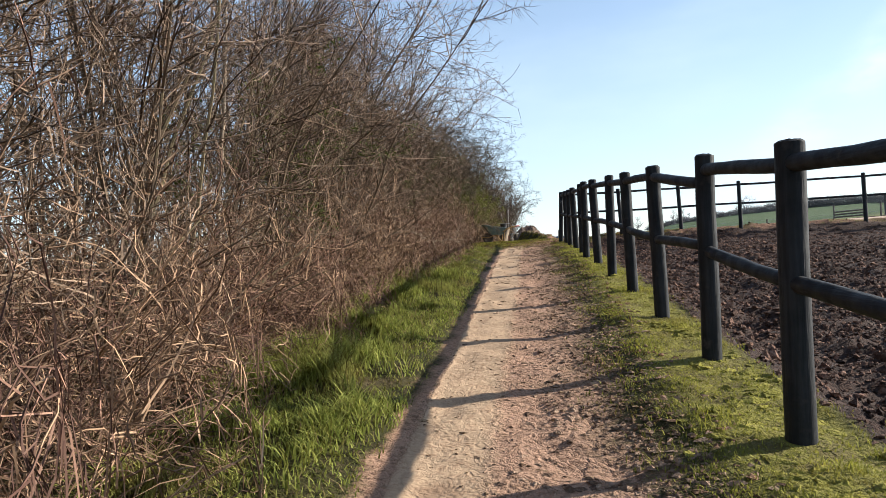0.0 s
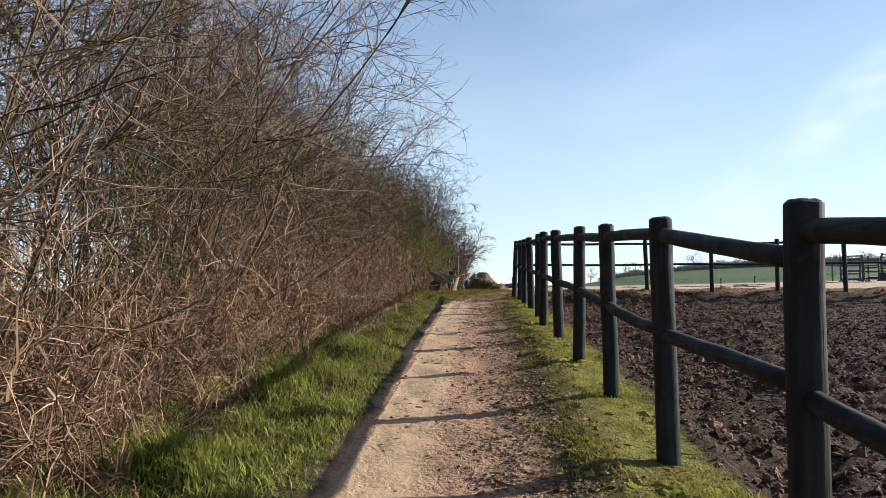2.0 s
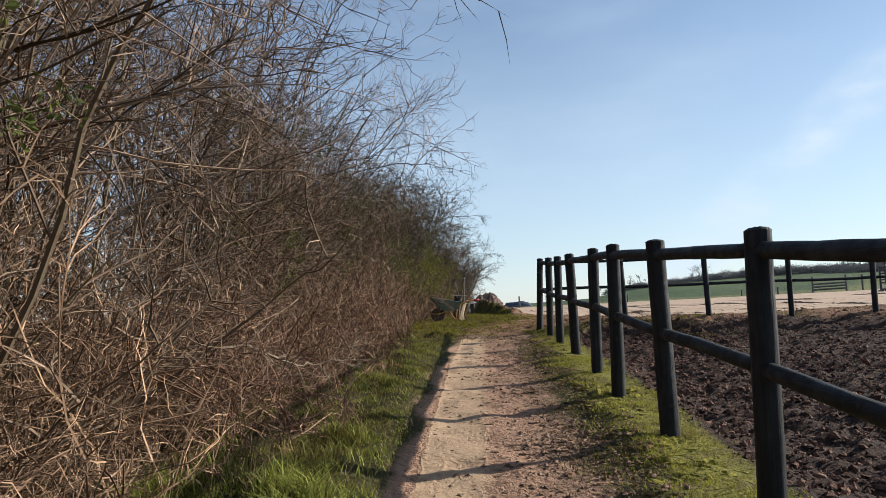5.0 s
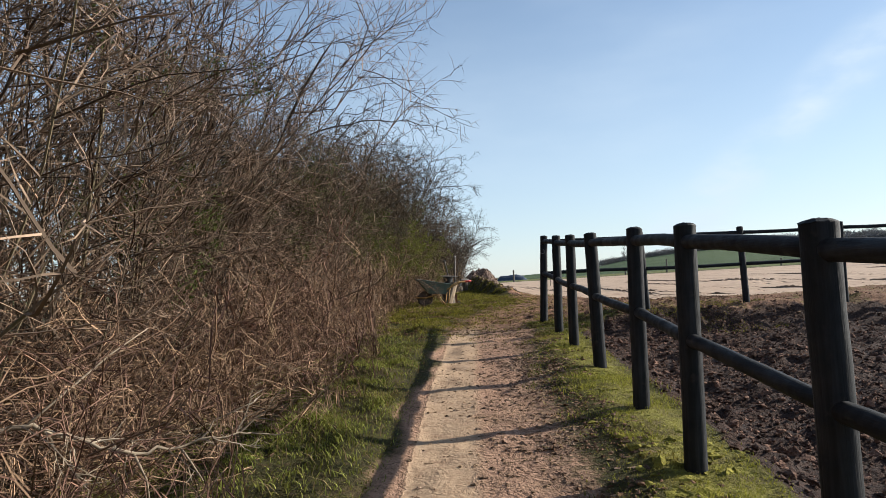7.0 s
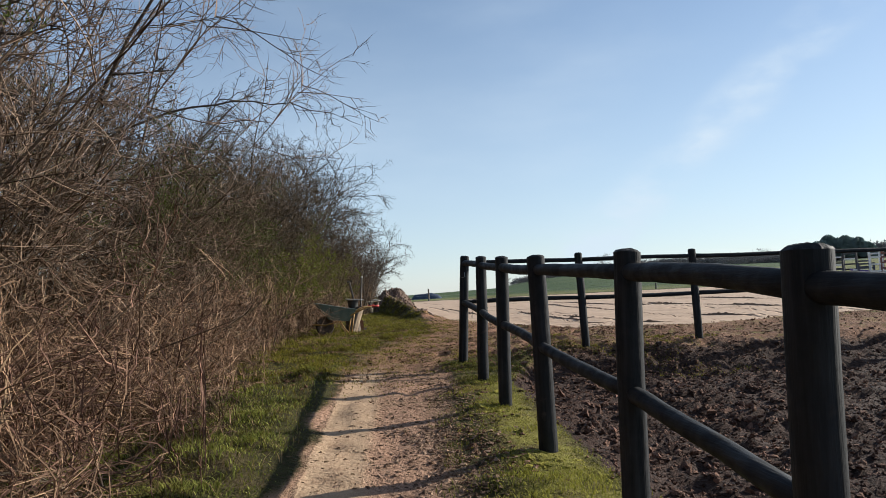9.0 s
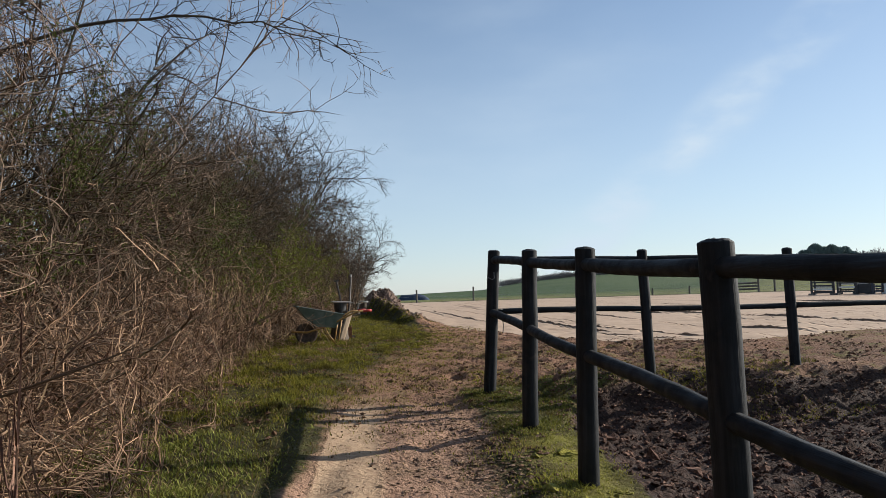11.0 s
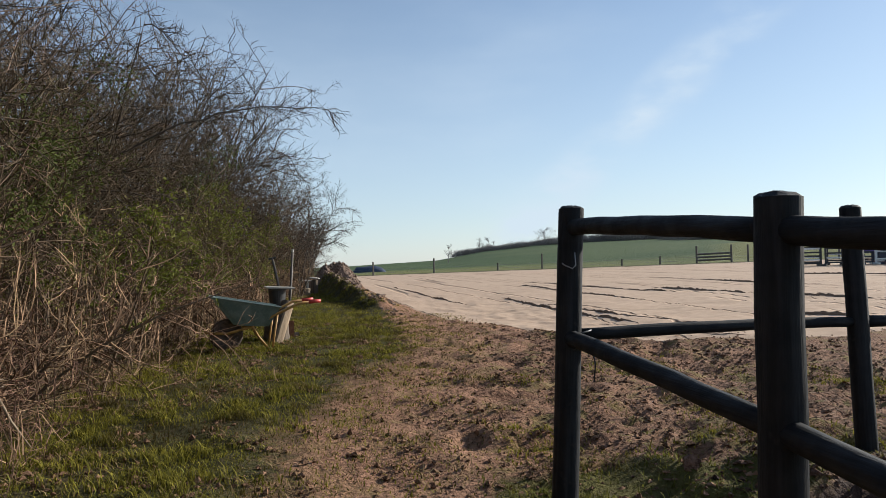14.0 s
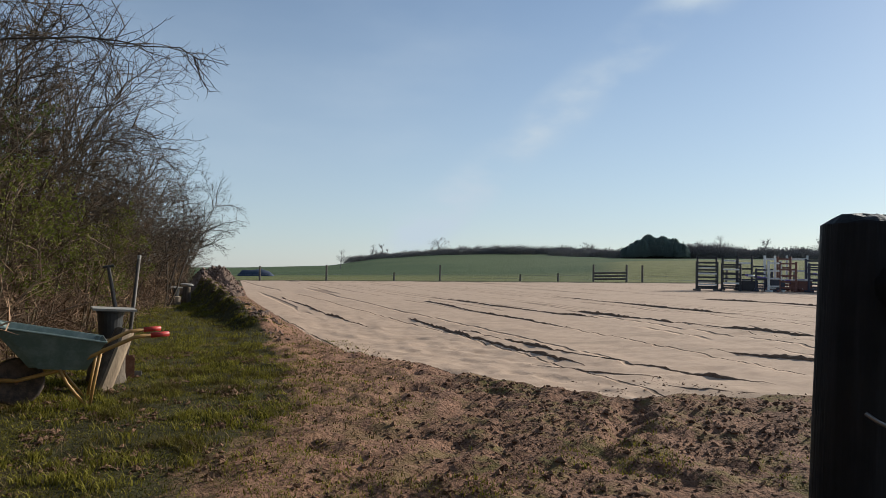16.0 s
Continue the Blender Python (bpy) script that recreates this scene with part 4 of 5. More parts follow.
clods("moss_cushions", x, y, 0.012 + 0.042 * g1.uniform(0, 1, len(x)) ** 2.2, -0.15, M_MOSS, "yellow-green moss cushions under the fence", "moss", flat=0.42, fine=True)


def leaf_keep(x, y):
    d = (0.12 + 0.88 * step(x, path_left(y) + 0.35, path_left(y) + 0.9)) * step(x, path_left(y) - 0.05, path_left(y) + 0.15) * (1 - step(x, path_right(y) + 0.15, path_right(y) + 0.55))
    return d * np.clip(0.5 + 1.1 * fbm(x * 2.4, y * 1.6, 87), 0.05, 1)


x, y = scatter(g1, 20000, 0.1, 2.4, -3, 15.5, leaf_keep)
clods("leaf_litter", x, y, 0.006 + 0.016 * g1.uniform(0, 1, len(x)) ** 1.6, 0.12, M_LEAF, "trodden bits of dead leaf and chaff on the path", "litter", flat=0.28)


def edge_lump_keep(x, y):
    d = step(x, path_right(y) - 0.05, path_right(y) + 0.15) * (1 - step(x, path_right(y) + 0.4, path_right(y) + 0.65))
    return d * np.clip(1.6 * fbm(x * 2.2, y * 2.2, 89, 2) - 0.05, 0, 1)


x, y = scatter(g1, 5200, 1.1, 2.5, -3, 14.0, edge_lump_keep)
clods("edge_lumps", x, y, 0.006 + 0.020 * g1.uniform(0, 1, len(x)) ** 2, 0.0, M_MUDCLOD, "brown kicked-up turf lumps between path and moss", "clods", flat=0.55, fine=True)

# ---- the clearing: wheelbarrow, stumps, buckets, tools, spoil heap ----
M_TRAY = plain_material("galvanised_tray", (0.12, 0.165, 0.145), (0.20, 0.245, 0.22), 9, 0.5, 0.25, 0.002)
M_OCHRE = plain_material("ochre_painted_tube", (0.42, 0.23, 0.055), (0.28, 0.15, 0.05), 14, 0.55)
M_RED = plain_material("red_rubber", (0.55, 0.05, 0.035), (0.42, 0.035, 0.03), 20, 0.45)
M_TYRE = plain_material("muddy_tyre", (0.05, 0.036, 0.028), (0.13, 0.085, 0.06), 18, 0.85, 0, 0.004)
M_RUST = plain_material("rusty_rim", (0.16, 0.07, 0.04), (0.24, 0.12, 0.07), 22, 0.8, 0.2)
M_STUMP = plain_material("stump_bark", (0.075, 0.055, 0.038), (0.15, 0.115, 0.08), 20, 0.9, 0, 0.02, (1, 1, 0.25))
M_SAWN = plain_material("sawn_wood", (0.50, 0.40, 0.27), (0.38, 0.29, 0.18), 18, 0.75, 0, 0.003)
M_BOARD = plain_material("weathered_board", (0.34, 0.32, 0.28), (0.24, 0.22, 0.19), 10, 0.8, 0, 0.003, (1, 8, 1))
M_BUCKET = plain_material("black_plastic", (0.016, 0.017, 0.018), (0.035, 0.034, 0.032), 10, 0.5)
M_SHAFT = plain_material("tool_shaft", (0.05, 0.04, 0.032), (0.10, 0.08, 0.06), 25, 0.6)
M_SPOIL = clod_material("spoil", (0.10, 0.07, 0.054), (0.29, 0.205, 0.16), (0.16, 0.115, 0.088))
M_TARP = plain_material("dark_blue_tarpaulin", (0.03, 0.042, 0.07), (0.05, 0.065, 0.10), 0.8, 0.85, 0, 0.05, spec=0.2)
M_WIRE = plain_material("grey_wire", (0.25, 0.25, 0.25), (0.33, 0.33, 0.33), 30, 0.4, 0.8)
M_GREYWOOD = plain_material("grey_weathered_wood", (0.10, 0.085, 0.07), (0.17, 0.15, 0.125), 12, 0.85, 0, 0.004, (1, 1, 0.2))


def disc_lathe(profile, sides=20):
    """A solid of revolution about z from (radius, z) pairs."""
    bm = bmesh.new()
    rings = [[bm.verts.new((r * math.cos(2 * math.pi * i / sides), r * math.sin(2 * math.pi * i / sides), z)) for i in range(sides)] for r, z in profile]
    for a, b in zip(rings, rings[1:]):
        for i in range(sides):
            bm.faces.new((a[i], a[(i + 1) % sides], b[(i + 1) % sides], b[i]))
    bm.faces.new(rings[0][::-1])
    bm.faces.new(rings[-1])
    return bm


def turned(bm, m):
    bmesh.ops.transform(bm, matrix=m, verts=bm.verts[:])
    return bm


def wheelbarrow(m):
    top = thing("wheelbarrow", m, "grey-green wheelbarrow with ochre legs and red grips on the grass", "wheelbarrow")
    # tray: outer and inner shells joined at a rolled rim
    def shell(inset):
        rim = [(-0.20 + inset, -0.31 + inset, 0.69), (-0.20 + inset, 0.31 - inset, 0.69), (0.64 - inset, 0.29 - inset, 0.53), (0.64 - inset, -0.29 + inset, 0.53)]
        low = [(0.08, -0.20 + inset, 0.33 + inset), (0.08, 0.20 - inset, 0.33 + inset), (0.50, 0.20 - inset, 0.29 + inset), (0.50, -0.20 + inset, 0.29 + inset)]
        return rim, low
    bm = bmesh.new()
    (ro, lo), (ri, li) = shell(0), shell(0.012)
    ro, lo, ri, li = [[bm.verts.new(p) for p in q] for q in (ro, lo, ri, li)]
    for i in range(4):
        j = (i + 1) % 4
        bm.faces.new((ro[i], ro[j], lo[j], lo[i]))
        bm.faces.new((ri[j], ri[i], li[i], li[j]))
        bm.faces.new((ro[j], ro[i], ri[i], ri[j]))
    bm.faces.new(lo)
    bm.faces.new(li[::-1])
    bmesh.ops.bevel(bm, geom=[e for e in bm.edges if all(v in lo + ro for v in e.verts) and (e.verts[0] in lo) != (e.verts[1] in lo)], offset=0.05, segments=3, affect="EDGES")
    tray = part("tray", bm, M_TRAY, top, "galvanised grey-green steel tray")
    r = shell(0)[0]
    part("rim", tube(r + r[:1], 0.010, 8), M_TRAY, tray)
    wheel = part("wheel", turned(disc_lathe([(0.03, -0.03), (0.15, -0.018), (0.15, 0.018), (0.03, 0.03)]), pose(0, 0, 0.2, 90)), M_RUST, top, "rusty wheel")
    part("tyre", turned(disc_lathe([(0.145, -0.035), (0.175, -0.047), (0.195, -0.03), (0.2, 0), (0.195, 0.03), (0.175, 0.047), (0.145, 0.035)]), pose(0, 0, 0.2, 90)), M_TYRE, wheel, "mud-caked black tyre", smooth=True)
    for s in (-1, 1):
        bar = part("handlebar", tube([(-0.26, s * 0.07, 0.24), (0.0, s * 0.09, 0.22), (0.3, s * 0.17, 0.30), (0.62, s * 0.25, 0.46), (0.86, s * 0.28, 0.57), (1.02, s * 0.285, 0.585)], 0.017, 8), M_OCHRE, top, smooth=True)
        part("grip", tube([(0.98, s * 0.284, 0.582), (1.13, s * 0.287, 0.592)], [0.024, 0.022], 10), M_RED, bar, "red rubber grip", smooth=True)
        leg = part("leg", tube([(0.30, s * 0.2, 0.31), (0.36, s * 0.21, 0.19), (0.50, s * 0.23, 0.0)], 0.013, 8), M_OCHRE, top, smooth=True)
        part("brace", tube([(0.60, s * 0.235, 0.44), (0.56, s * 0.232, 0.2), (0.53, s * 0.23, 0.0)], 0.013, 8), M_OCHRE, leg, smooth=True)
    part("axle", tube([(0, -0.1, 0.2), (0, 0.1, 0.2)], 0.012, 8), M_RUST, top)
    return top


wheelbarrow(pose(0.18, 20.82, height(0.5, 20.85), 0, 0, 9))


def stump(x, y, r, h, tilt, label):
    g = random.Random(int(x * 100 + y * 10))
    top = thing("tree_stump", pose(x, y, height(x, y) - 0.02, tilt[0], tilt[1], 0), label, "stump", group="stumps in the clearing")
    bm = bmesh.new()
    rings = []
    for z, k in ((0, 1.12), (0.12, 1.0), (h * 0.6, 0.96), (h - 0.01, 0.97), (h, 0.94)):
        rings.append([bm.verts.new((r * k * (1 + g.uniform(-0.05, 0.05)) * math.cos(2 * math.pi * i / 18), r * k * (1 + g.uniform(-0.05, 0.05)) * math.sin(2 * math.pi * i / 18), z)) for i in range(18)])
    for a, b in zip(rings, rings[1:]):
        for i in range(18):
            bm.faces.new((a[i], a[(i + 1) % 18], b[(i + 1) % 18], b[i]))
    bm.faces.new(rings[0][::-1])
    bm.faces.new(rings[-1])
    part("trunk", bm, M_STUMP, top, smooth=False)
    part("sawn_face", disc_lathe([(r * 0.9, h + 0.002), (r * 0.88, h + 0.007)], 18), M_SAWN, top, "pale sawn end grain")
    return top


def bucket(x, y, z, r, h, label):
    top = thing("bucket", pose(x, y, z), label, "bucket", group="buckets in the clearing")
    part("tub", disc_lathe([(r * 0.8, 0), (r * 0.98, h - 0.02), (r * 1.06, h - 0.015), (r * 1.06, h), (r * 0.95, h), (r * 0.76, 0.02)], 22), M_BUCKET, top, smooth=False)
    part("bail", tube([(r * math.cos(a), r * 0.2 * math.sin(a) + 0.02, h - 0.02 - 0.5 * r * math.sin(a)) for a in np.linspace(0, math.pi, 9)], 0.004, 6), M_WIRE, top)
    return top


Z0 = height(0.85, 21.75)


def log(a, b, r, label):
    """A short log from a to b: bark shell, one split pale flank, sawn ends."""
    a, b = Vector(a), Vector(b)
    top = thing("log", Matrix.Translation(a), label, "log")
    d = b - a
    way = d.normalized()
    side = way.cross(Vector((0, 0, 1))).normalized()
    up = side.cross(way)
    g = random.Random(77)
    rings, sides = 9, 22
    wob = [1 + g.uniform(-0.04, 0.04) for _ in range(sides)]

    def shell(lo, hi, grow_by):
        bm = bmesh.new()
        grid = []
        for k in range(rings):
            q = way * (d.length * k / (rings - 1))
            grid.append([bm.verts.new(q + (side * math.cos(t) + up * math.sin(t)) * (r * grow_by * w * (1 + g.uniform(-0.012, 0.012)))) for t, w in ((2 * math.pi * i / sides, wob[i % sides]) for i in range(lo, hi + 1))])
        for p, q in zip(grid, grid[1:]):
            for i in range(hi - lo):
                bm.faces.new((p[i], p[i + 1], q[i + 1], q[i]))
        return bm
    part("bark", shell(4, sides - 2, 1.0), M_STUMP, top)
    part("flank", shell(-2, 4, 0.985), M_FLANK, top, "pale split flank of the log")
    turn = Matrix((side, up, way)).transposed().to_4x4()
    for q, s in ((0, -1), (d.length, 1)):
        part("sawn_face", turned(disc_lathe([(r * 0.97, 0), (r * 0.95, 0.006)], 22), Matrix.Translation(way * (q - (0.006 if s < 0 else 0))) @ turn), M_LOGEND, top, "weathered brown end grain")
    return top


M_LOGEND = plain_material("weathered_end_grain", (0.10, 0.07, 0.045), (0.17, 0.125, 0.085), 22, 0.9, 0, 0.006)
M_FLANK = plain_material("weathered_split_wood", (0.33, 0.24, 0.15), (0.20, 0.14, 0.085), 14, 0.85, 0, 0.006, (1, 1, 0.2))
stump(0.74, 21.85, 0.17, 0.45, (0, 2), "dark upright tree stump behind the wheelbarrow")
log((0.74, 21.38, Z0 - 0.02), (0.91, 21.64, Z0 + 0.52), 0.095, "short split log leaning on the stump behind the wheelbarrow")
bucket(0.76, 21.85, Z0 + 0.445, 0.125, 0.27, "black plastic bucket standing on a tree stump")
BOARD = thing("board", pose(0.79, 21.83, Z0 + 0.732, 2, 3, 12), "weathered grey board lying on the black bucket", "board")
part("plank", box(0.40, 0.26, 0.022, bevel=0.004), M_BOARD, BOARD)


def tool(foot, head, label, kind):
    foot, head = Vector(foot), Vector(head)
    top = thing(kind, Matrix.Translation(foot), label, "tool", group="tools by the log")
    d = head - foot
    part("shaft", tube([(0, 0, 0), d * 0.5 + Vector((0.008, 0, 0)), d], [0.019, 0.020, 0.018], 10), M_SHAFT, top, smooth=True)
    if kind == "shovel":
        side = d.cross(Vector((0, 1, 0))).normalized()
        part("handle", tube([d - side * 0.055, d + side * 0.055], 0.015, 8), M_BUCKET, top, "black crossbar handle")
        part("blade", turned(box(0.2, 0.012, 0.26, bevel=0.004), Matrix.Translation(d.normalized() * -0.02)), M_RUST, top)
    else:
        part("cap", tube([d * 0.97, d * 1.005], [0.02, 0.022], 10), M_BOARD, top, "pale worn end")
        part("head", turned(box(0.34, 0.03, 0.05, bevel=0.005), Matrix.Translation((0, 0, 0.01))), M_GREYWOOD, top)
    return top


tool((0.88, 22.10, height(0.88, 22.1) + 0.03), (0.975, 22.32, 2.04), "grey-shafted rake leaning upright by the log", "rake")
tool((0.88, 22.06, height(0.88, 22.0) + 0.13), (0.68, 22.28, 1.92), "dark shovel leaning with its handle up", "shovel")

# further along the hedge: two more stumps with a bucket and a flat cap
stump(1.1, 34.7, 0.17, 0.26, (0, 2), "dark tree stump at the hedge foot")
bucket(1.1, 34.7, height(1.1, 34.7) + 0.25, 0.14, 0.24, "black plastic bucket standing on a far stump")
LID = thing("board", pose(1.1, 34.7, height(1.1, 34.7) + 0.505, 2, 2, 30), "pale grey board lying on the far bucket", "board")
part("plank", box(0.36, 0.28, 0.03, bevel=0.005), M_BOARD, LID)
stump(1.42, 36.0, 0.12, 0.5, (2, 0), "tall narrow stump at the hedge foot")
CAP = thing("board", pose(1.42, 36.0, height(1.42, 36.0) + 0.505, 0, 4, 0), "round pale lid lying on a narrow stump", "board")
part("plank", disc_lathe([(0.15, 0), (0.19, 0.02), (0.18, 0.05), (0.11, 0.07)], 16), M_BOARD, CAP)
PEG = thing("stake", pose(1.05, 37.0, height(1.05, 37.0)), "square grey wooden stake by the hedge", "stake")
part("post", box(0.12, 0.12, 1.1, Matrix.Translation((0, 0, 0.5)), 0.006), M_GREYWOOD, PEG)


def heap(x, y, rx, ry, h):
    top = thing("spoil_heap", pose(x, y, height(x - 2.2, y)), "large heap of dug brown earth clods and turf", "heap")
    g = np.random.default_rng(5)
    n, k = 64, 18
    a, r = np.meshgrid(np.linspace(0, 2 * np.pi, n, endpoint=False), np.linspace(0, 1.1, k))
    px, py = r * rx * np.cos(a), r * ry * np.sin(a)
    fade = np.clip(1 - r, 0, 1) ** 0.75
    pz = h * fade * (0.86 + 0.22 * fbm(px * 1.6 + 9, py * 1.6, 33, 3)) + 0.10 * fbm(px * 4 + 3, py * 4, 35, 3) * (r < 1) - 0.12 * (r > 1)
    v = np.stack([px, py, pz], -1).reshape(-1, 3)
    i = np.arange((k - 1) * n).reshape(k - 1, n)
    q = np.stack([i, np.roll(i, -1, 1), np.roll(i, -1, 1) + n, i + n], -1).reshape(-1, 4)
    mesh_object("mound", v, q, M_SPOIL, top, smooth=False)
    m = 900
    pick = g.integers(0, len(v), m)
    b = v[pick]
    s = g.uniform(0.02, 0.085, m) * np.where(g.uniform(0, 1, m) > 0.9, 1.5, 1)
    o = np.array([(1, 0, 0), (0, 1, 0), (-1, 0, 0), (0, -1, 0), (0, 0, 1), (0, 0, -1)], float)
    of = np.array([(0, 1, 4), (1, 2, 4), (2, 3, 4), (3, 0, 4), (1, 0, 5), (2, 1, 5), (3, 2, 5), (0, 3, 5)])
    cv = (o[None] * g.uniform(0.5, 1.3, (m, 6, 1)) + g.normal(0, 0.15, (m, 6, 3))) * s[:, None, None] + b[:, None]
    cf = (of[None] + (np.arange(m) * 6)[:, None, None]).reshape(-1, 3)
    tagged(mesh_object("lumps", cv.reshape(-1, 3), cf, M_SPOIL, top), kind="stuff")
    return top


heap(2.3, 40.9, 1.15, 1.4, 1.38)


def bank_keep(x, y):
    bx = np.interp(y, [24, 27.6, 32, 40], [2.97, 2.82, 2.47, 2.07])
    return np.exp(-((x - bx) / 0.17) ** 2) * step(y, 24.0, 29)


x, y = scatter(g1, 4200, 1.6, 3.6, 23, 40, bank_keep)
clods("bank_clods", x, y, 0.015 + 0.07 * g1.uniform(0, 1, len(x)) ** 3, 0.1, M_SPOIL, "turf and earth lumps along the dug bank", "clods", fine=True)


def edge_keep(x, y):
    d = y - sand_near(x)
    return step(d, -3.2, -0.6) * (1 - step(d, -0.1, 0.15)) * step(x, 3.2, 3.8) * 0.45


x, y = scatter(g1, 16000, 3, 13, 15.3, 24, edge_keep)
clods("edge_clods", x, y, 0.006 + 0.024 * g1.uniform(0, 1, len(x)) ** 3, 0.1, M_MUDCLOD, "brown crumbled earth along the sand's edge", "clods", fine=True)


# ---- sand ridges for the arena's drag ruts, rut shade put into their colour ----
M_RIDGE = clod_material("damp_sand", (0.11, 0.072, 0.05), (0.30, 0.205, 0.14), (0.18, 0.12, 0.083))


def sand_ridge(points, wide, tall, seed):
    """A long, low, broken ridge of sand along points (x, y)."""
    g = np.random.default_rng(seed)
    knots = np.array(points, float)
    run = np.concatenate([[0], np.cumsum(np.hypot(*np.diff(knots, axis=0).T))])
    n = int(run[-1] / 0.07) + 2
    u = np.linspace(0, run[-1], n)
    x, y = np.interp(u, run, knots[:, 0]), np.interp(u, run, knots[:, 1])
    side = unit(np.stack([-np.gradient(y), np.gradient(x)], 1))
    size = np.clip(0.8 + 0.6 * fbm(u * 0.7, u * 0, seed, 3), 0.3, 1.4) * np.clip(np.minimum(u, run[-1] - u) / 0.8, 0.05, 1)
    sway = 0.05 * fbm(u * 0.5, u * 0 + 3, seed + 4, 2)
    off = np.array([-1, -0.55, -0.1, 0.4, 1])
    up = np.array([-0.5, 0.45, 1.0, 0.6, -0.5])
    d = (off[None] * 0.8 * wide * size[:, None] * g.uniform(0.7, 1.3, (n, 5))) + sway[:, None]
    px, py = x[:, None] + side[:, :1] * d, y[:, None] + side[:, 1:] * d
    pz = heights(px.ravel(), py.ravel()).reshape(n, 5) + up[None] * 0.75 * tall * size[:, None] * g.uniform(0.55, 1.3, (n, 5))
    v = np.stack([px, py, pz], -1).reshape(-1, 3)
    i = (np.arange(n - 1)[:, None] * 5 + np.arange(4)[None]).ravel()
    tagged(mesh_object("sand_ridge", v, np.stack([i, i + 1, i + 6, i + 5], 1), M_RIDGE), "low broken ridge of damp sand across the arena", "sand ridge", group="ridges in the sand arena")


# the last, widest ridge is put in for a dark hole in the sand
RIDGES = [([(11.2, 30.5), (11.68, 25.3), (12.4, 23.0), (13.0, 21.6)], 0.13, 0.05), ([(6.3, 29.5), (6.08, 25.7), (6.17, 23.5), (6.33, 21.9)], 0.12, 0.05), ([(9.09, 22.7), (9.65, 21.4), (10.1, 20.9)], 0.13, 0.055),
          ([(6.46, 26.6), (6.66, 22.9), (7.2, 21.2), (7.67, 20.1)], 0.08, 0.035), ([(5.6, 22.1), (6.07, 21.4), (6.63, 20.8)], 0.07, 0.03), ([(8.9, 36), (8.7, 31.4), (8.65, 28), (8.71, 26)], 0.11, 0.045),
          ([(19.3, 34.5), (19.6, 32.3), (19.9, 29.1)], 0.14, 0.06), ([(10.0, 39), (10.3, 31), (10.6, 28)], 0.10, 0.04), ([(15.0, 38), (14.6, 31), (14.9, 27.5)], 0.13, 0.05), ([(4.6, 40), (4.7, 33), (4.9, 27.5)], 0.10, 0.04), ([(6.27, 20.5), (6.5, 19.95), (7.1, 19.75)], 0.20, 0.045)]
for k, (line, wide, tall_r) in enumerate(RIDGES):
    sand_ridge(line, 0.46 * wide, tall_r, 500 + k)

# ---- distance: wire fence, hurdle, jump wings, tarpaulin, trees ----
FAR_POSTS = [(1.0, 65.8, 0.95), (6.2, 64.4, 1.05), (10.8, 63.4, 1.15), (15.6, 62.3, 0.6), (18.8, 61.2, 1.15), (24.2, 58.8, 0.5), (26.6, 57.5, 0.6), (31.5, 54.2, 1.2), (36.0, 51.0, 1.0), (39.5, 48.6, 1.0), (43, 46, 1.0)]
wire_fence = thing("wire_fence", Matrix(), "wooden stake and wire fence beyond the sand arena", "fence")
for fx, fy, fh in FAR_POSTS:
    p = part("post", tube([(0, 0, -0.2), (0, 0, 0.5 * fh), (0.01, 0, fh)], [0.075, 0.073, 0.07], 8), M_GREYWOOD, wire_fence)
    p.matrix_world = pose(fx, fy, height(fx, fy), random.uniform(-2, 2), random.uniform(-2, 2))
for zz in (0.2, 0.45):
    for (ax, ay, _), (bx, by, _) in zip(FAR_POSTS, FAR_POSTS[1:]):
        part("wire", tube([(ax, ay, height(ax, ay) + zz), ((ax + bx) / 2, (ay + by) / 2, (height(ax, ay) + height(bx, by)) / 2 + zz - 0.03), (bx, by, height(bx, by) + zz)], 0.006, 4), M_WIRE, wire_fence)

hurdle = thing("hurdle", Matrix(), "low grey timber hurdle standing at the arena's far edge", "hurdle")
HA, HB = Vector((28.7, 56.1, height(28.7, 56.1))), Vector((30.6, 54.8, height(30.6, 54.8)))
for q in (HA, HB):
    part("post", tube([q + Vector((0, 0, -0.1)), q + Vector((0, 0, 1.25))], 0.075, 8), M_GREYWOOD, hurdle)
for zz in (0.2, 0.42, 0.64):
    part("rail", tube([HA + Vector((0, 0, zz)), HB + Vector((0, 0, zz + 0.04))], 0.07, 8), M_GREYWOOD, hurdle)


def coloured(name, c):
    return plain_material(name, c, tuple(0.75 * v for v in c), 6, 0.5)


C_BLACK, C_WHITE = coloured("black_paint", (0.025, 0.025, 0.03)), coloured("white_paint", (0.72, 0.72, 0.70))
C_PURPLE, C_BROWN = coloured("violet_paint", (0.16, 0.10, 0.34)), coloured("brown_stain", (0.16, 0.06, 0.045))
C_GREEN, C_DARK = coloured("lime_paint", (0.32, 0.42, 0.14)), coloured("navy_paint", (0.03, 0.035, 0.06))


def jump_wing(x, y, turn, w, h, material, label, rungs):
    top = thing("jump_wing", pose(x, y, height(x, y), 0, 0, turn), label, "jump wing", group="show jumping wings")
    for s in (-1, 1):
        part("upright", box(0.09, 0.09, h, Matrix.Translation((s * w / 2, 0, h / 2)), 0.006), material, top)
        part("foot", box(0.10, 0.6, 0.09, Matrix.Translation((s * w / 2, 0, 0.045)), 0.006), material, top)
    for i in range(rungs):
        part("rung", box(w, 0.05, 0.08, Matrix.Translation((0, 0, h * (i + 0.7) / rungs)), 0.005), C_WHITE if material is C_BLACK and i in (1, 4) else material, top)
    return top


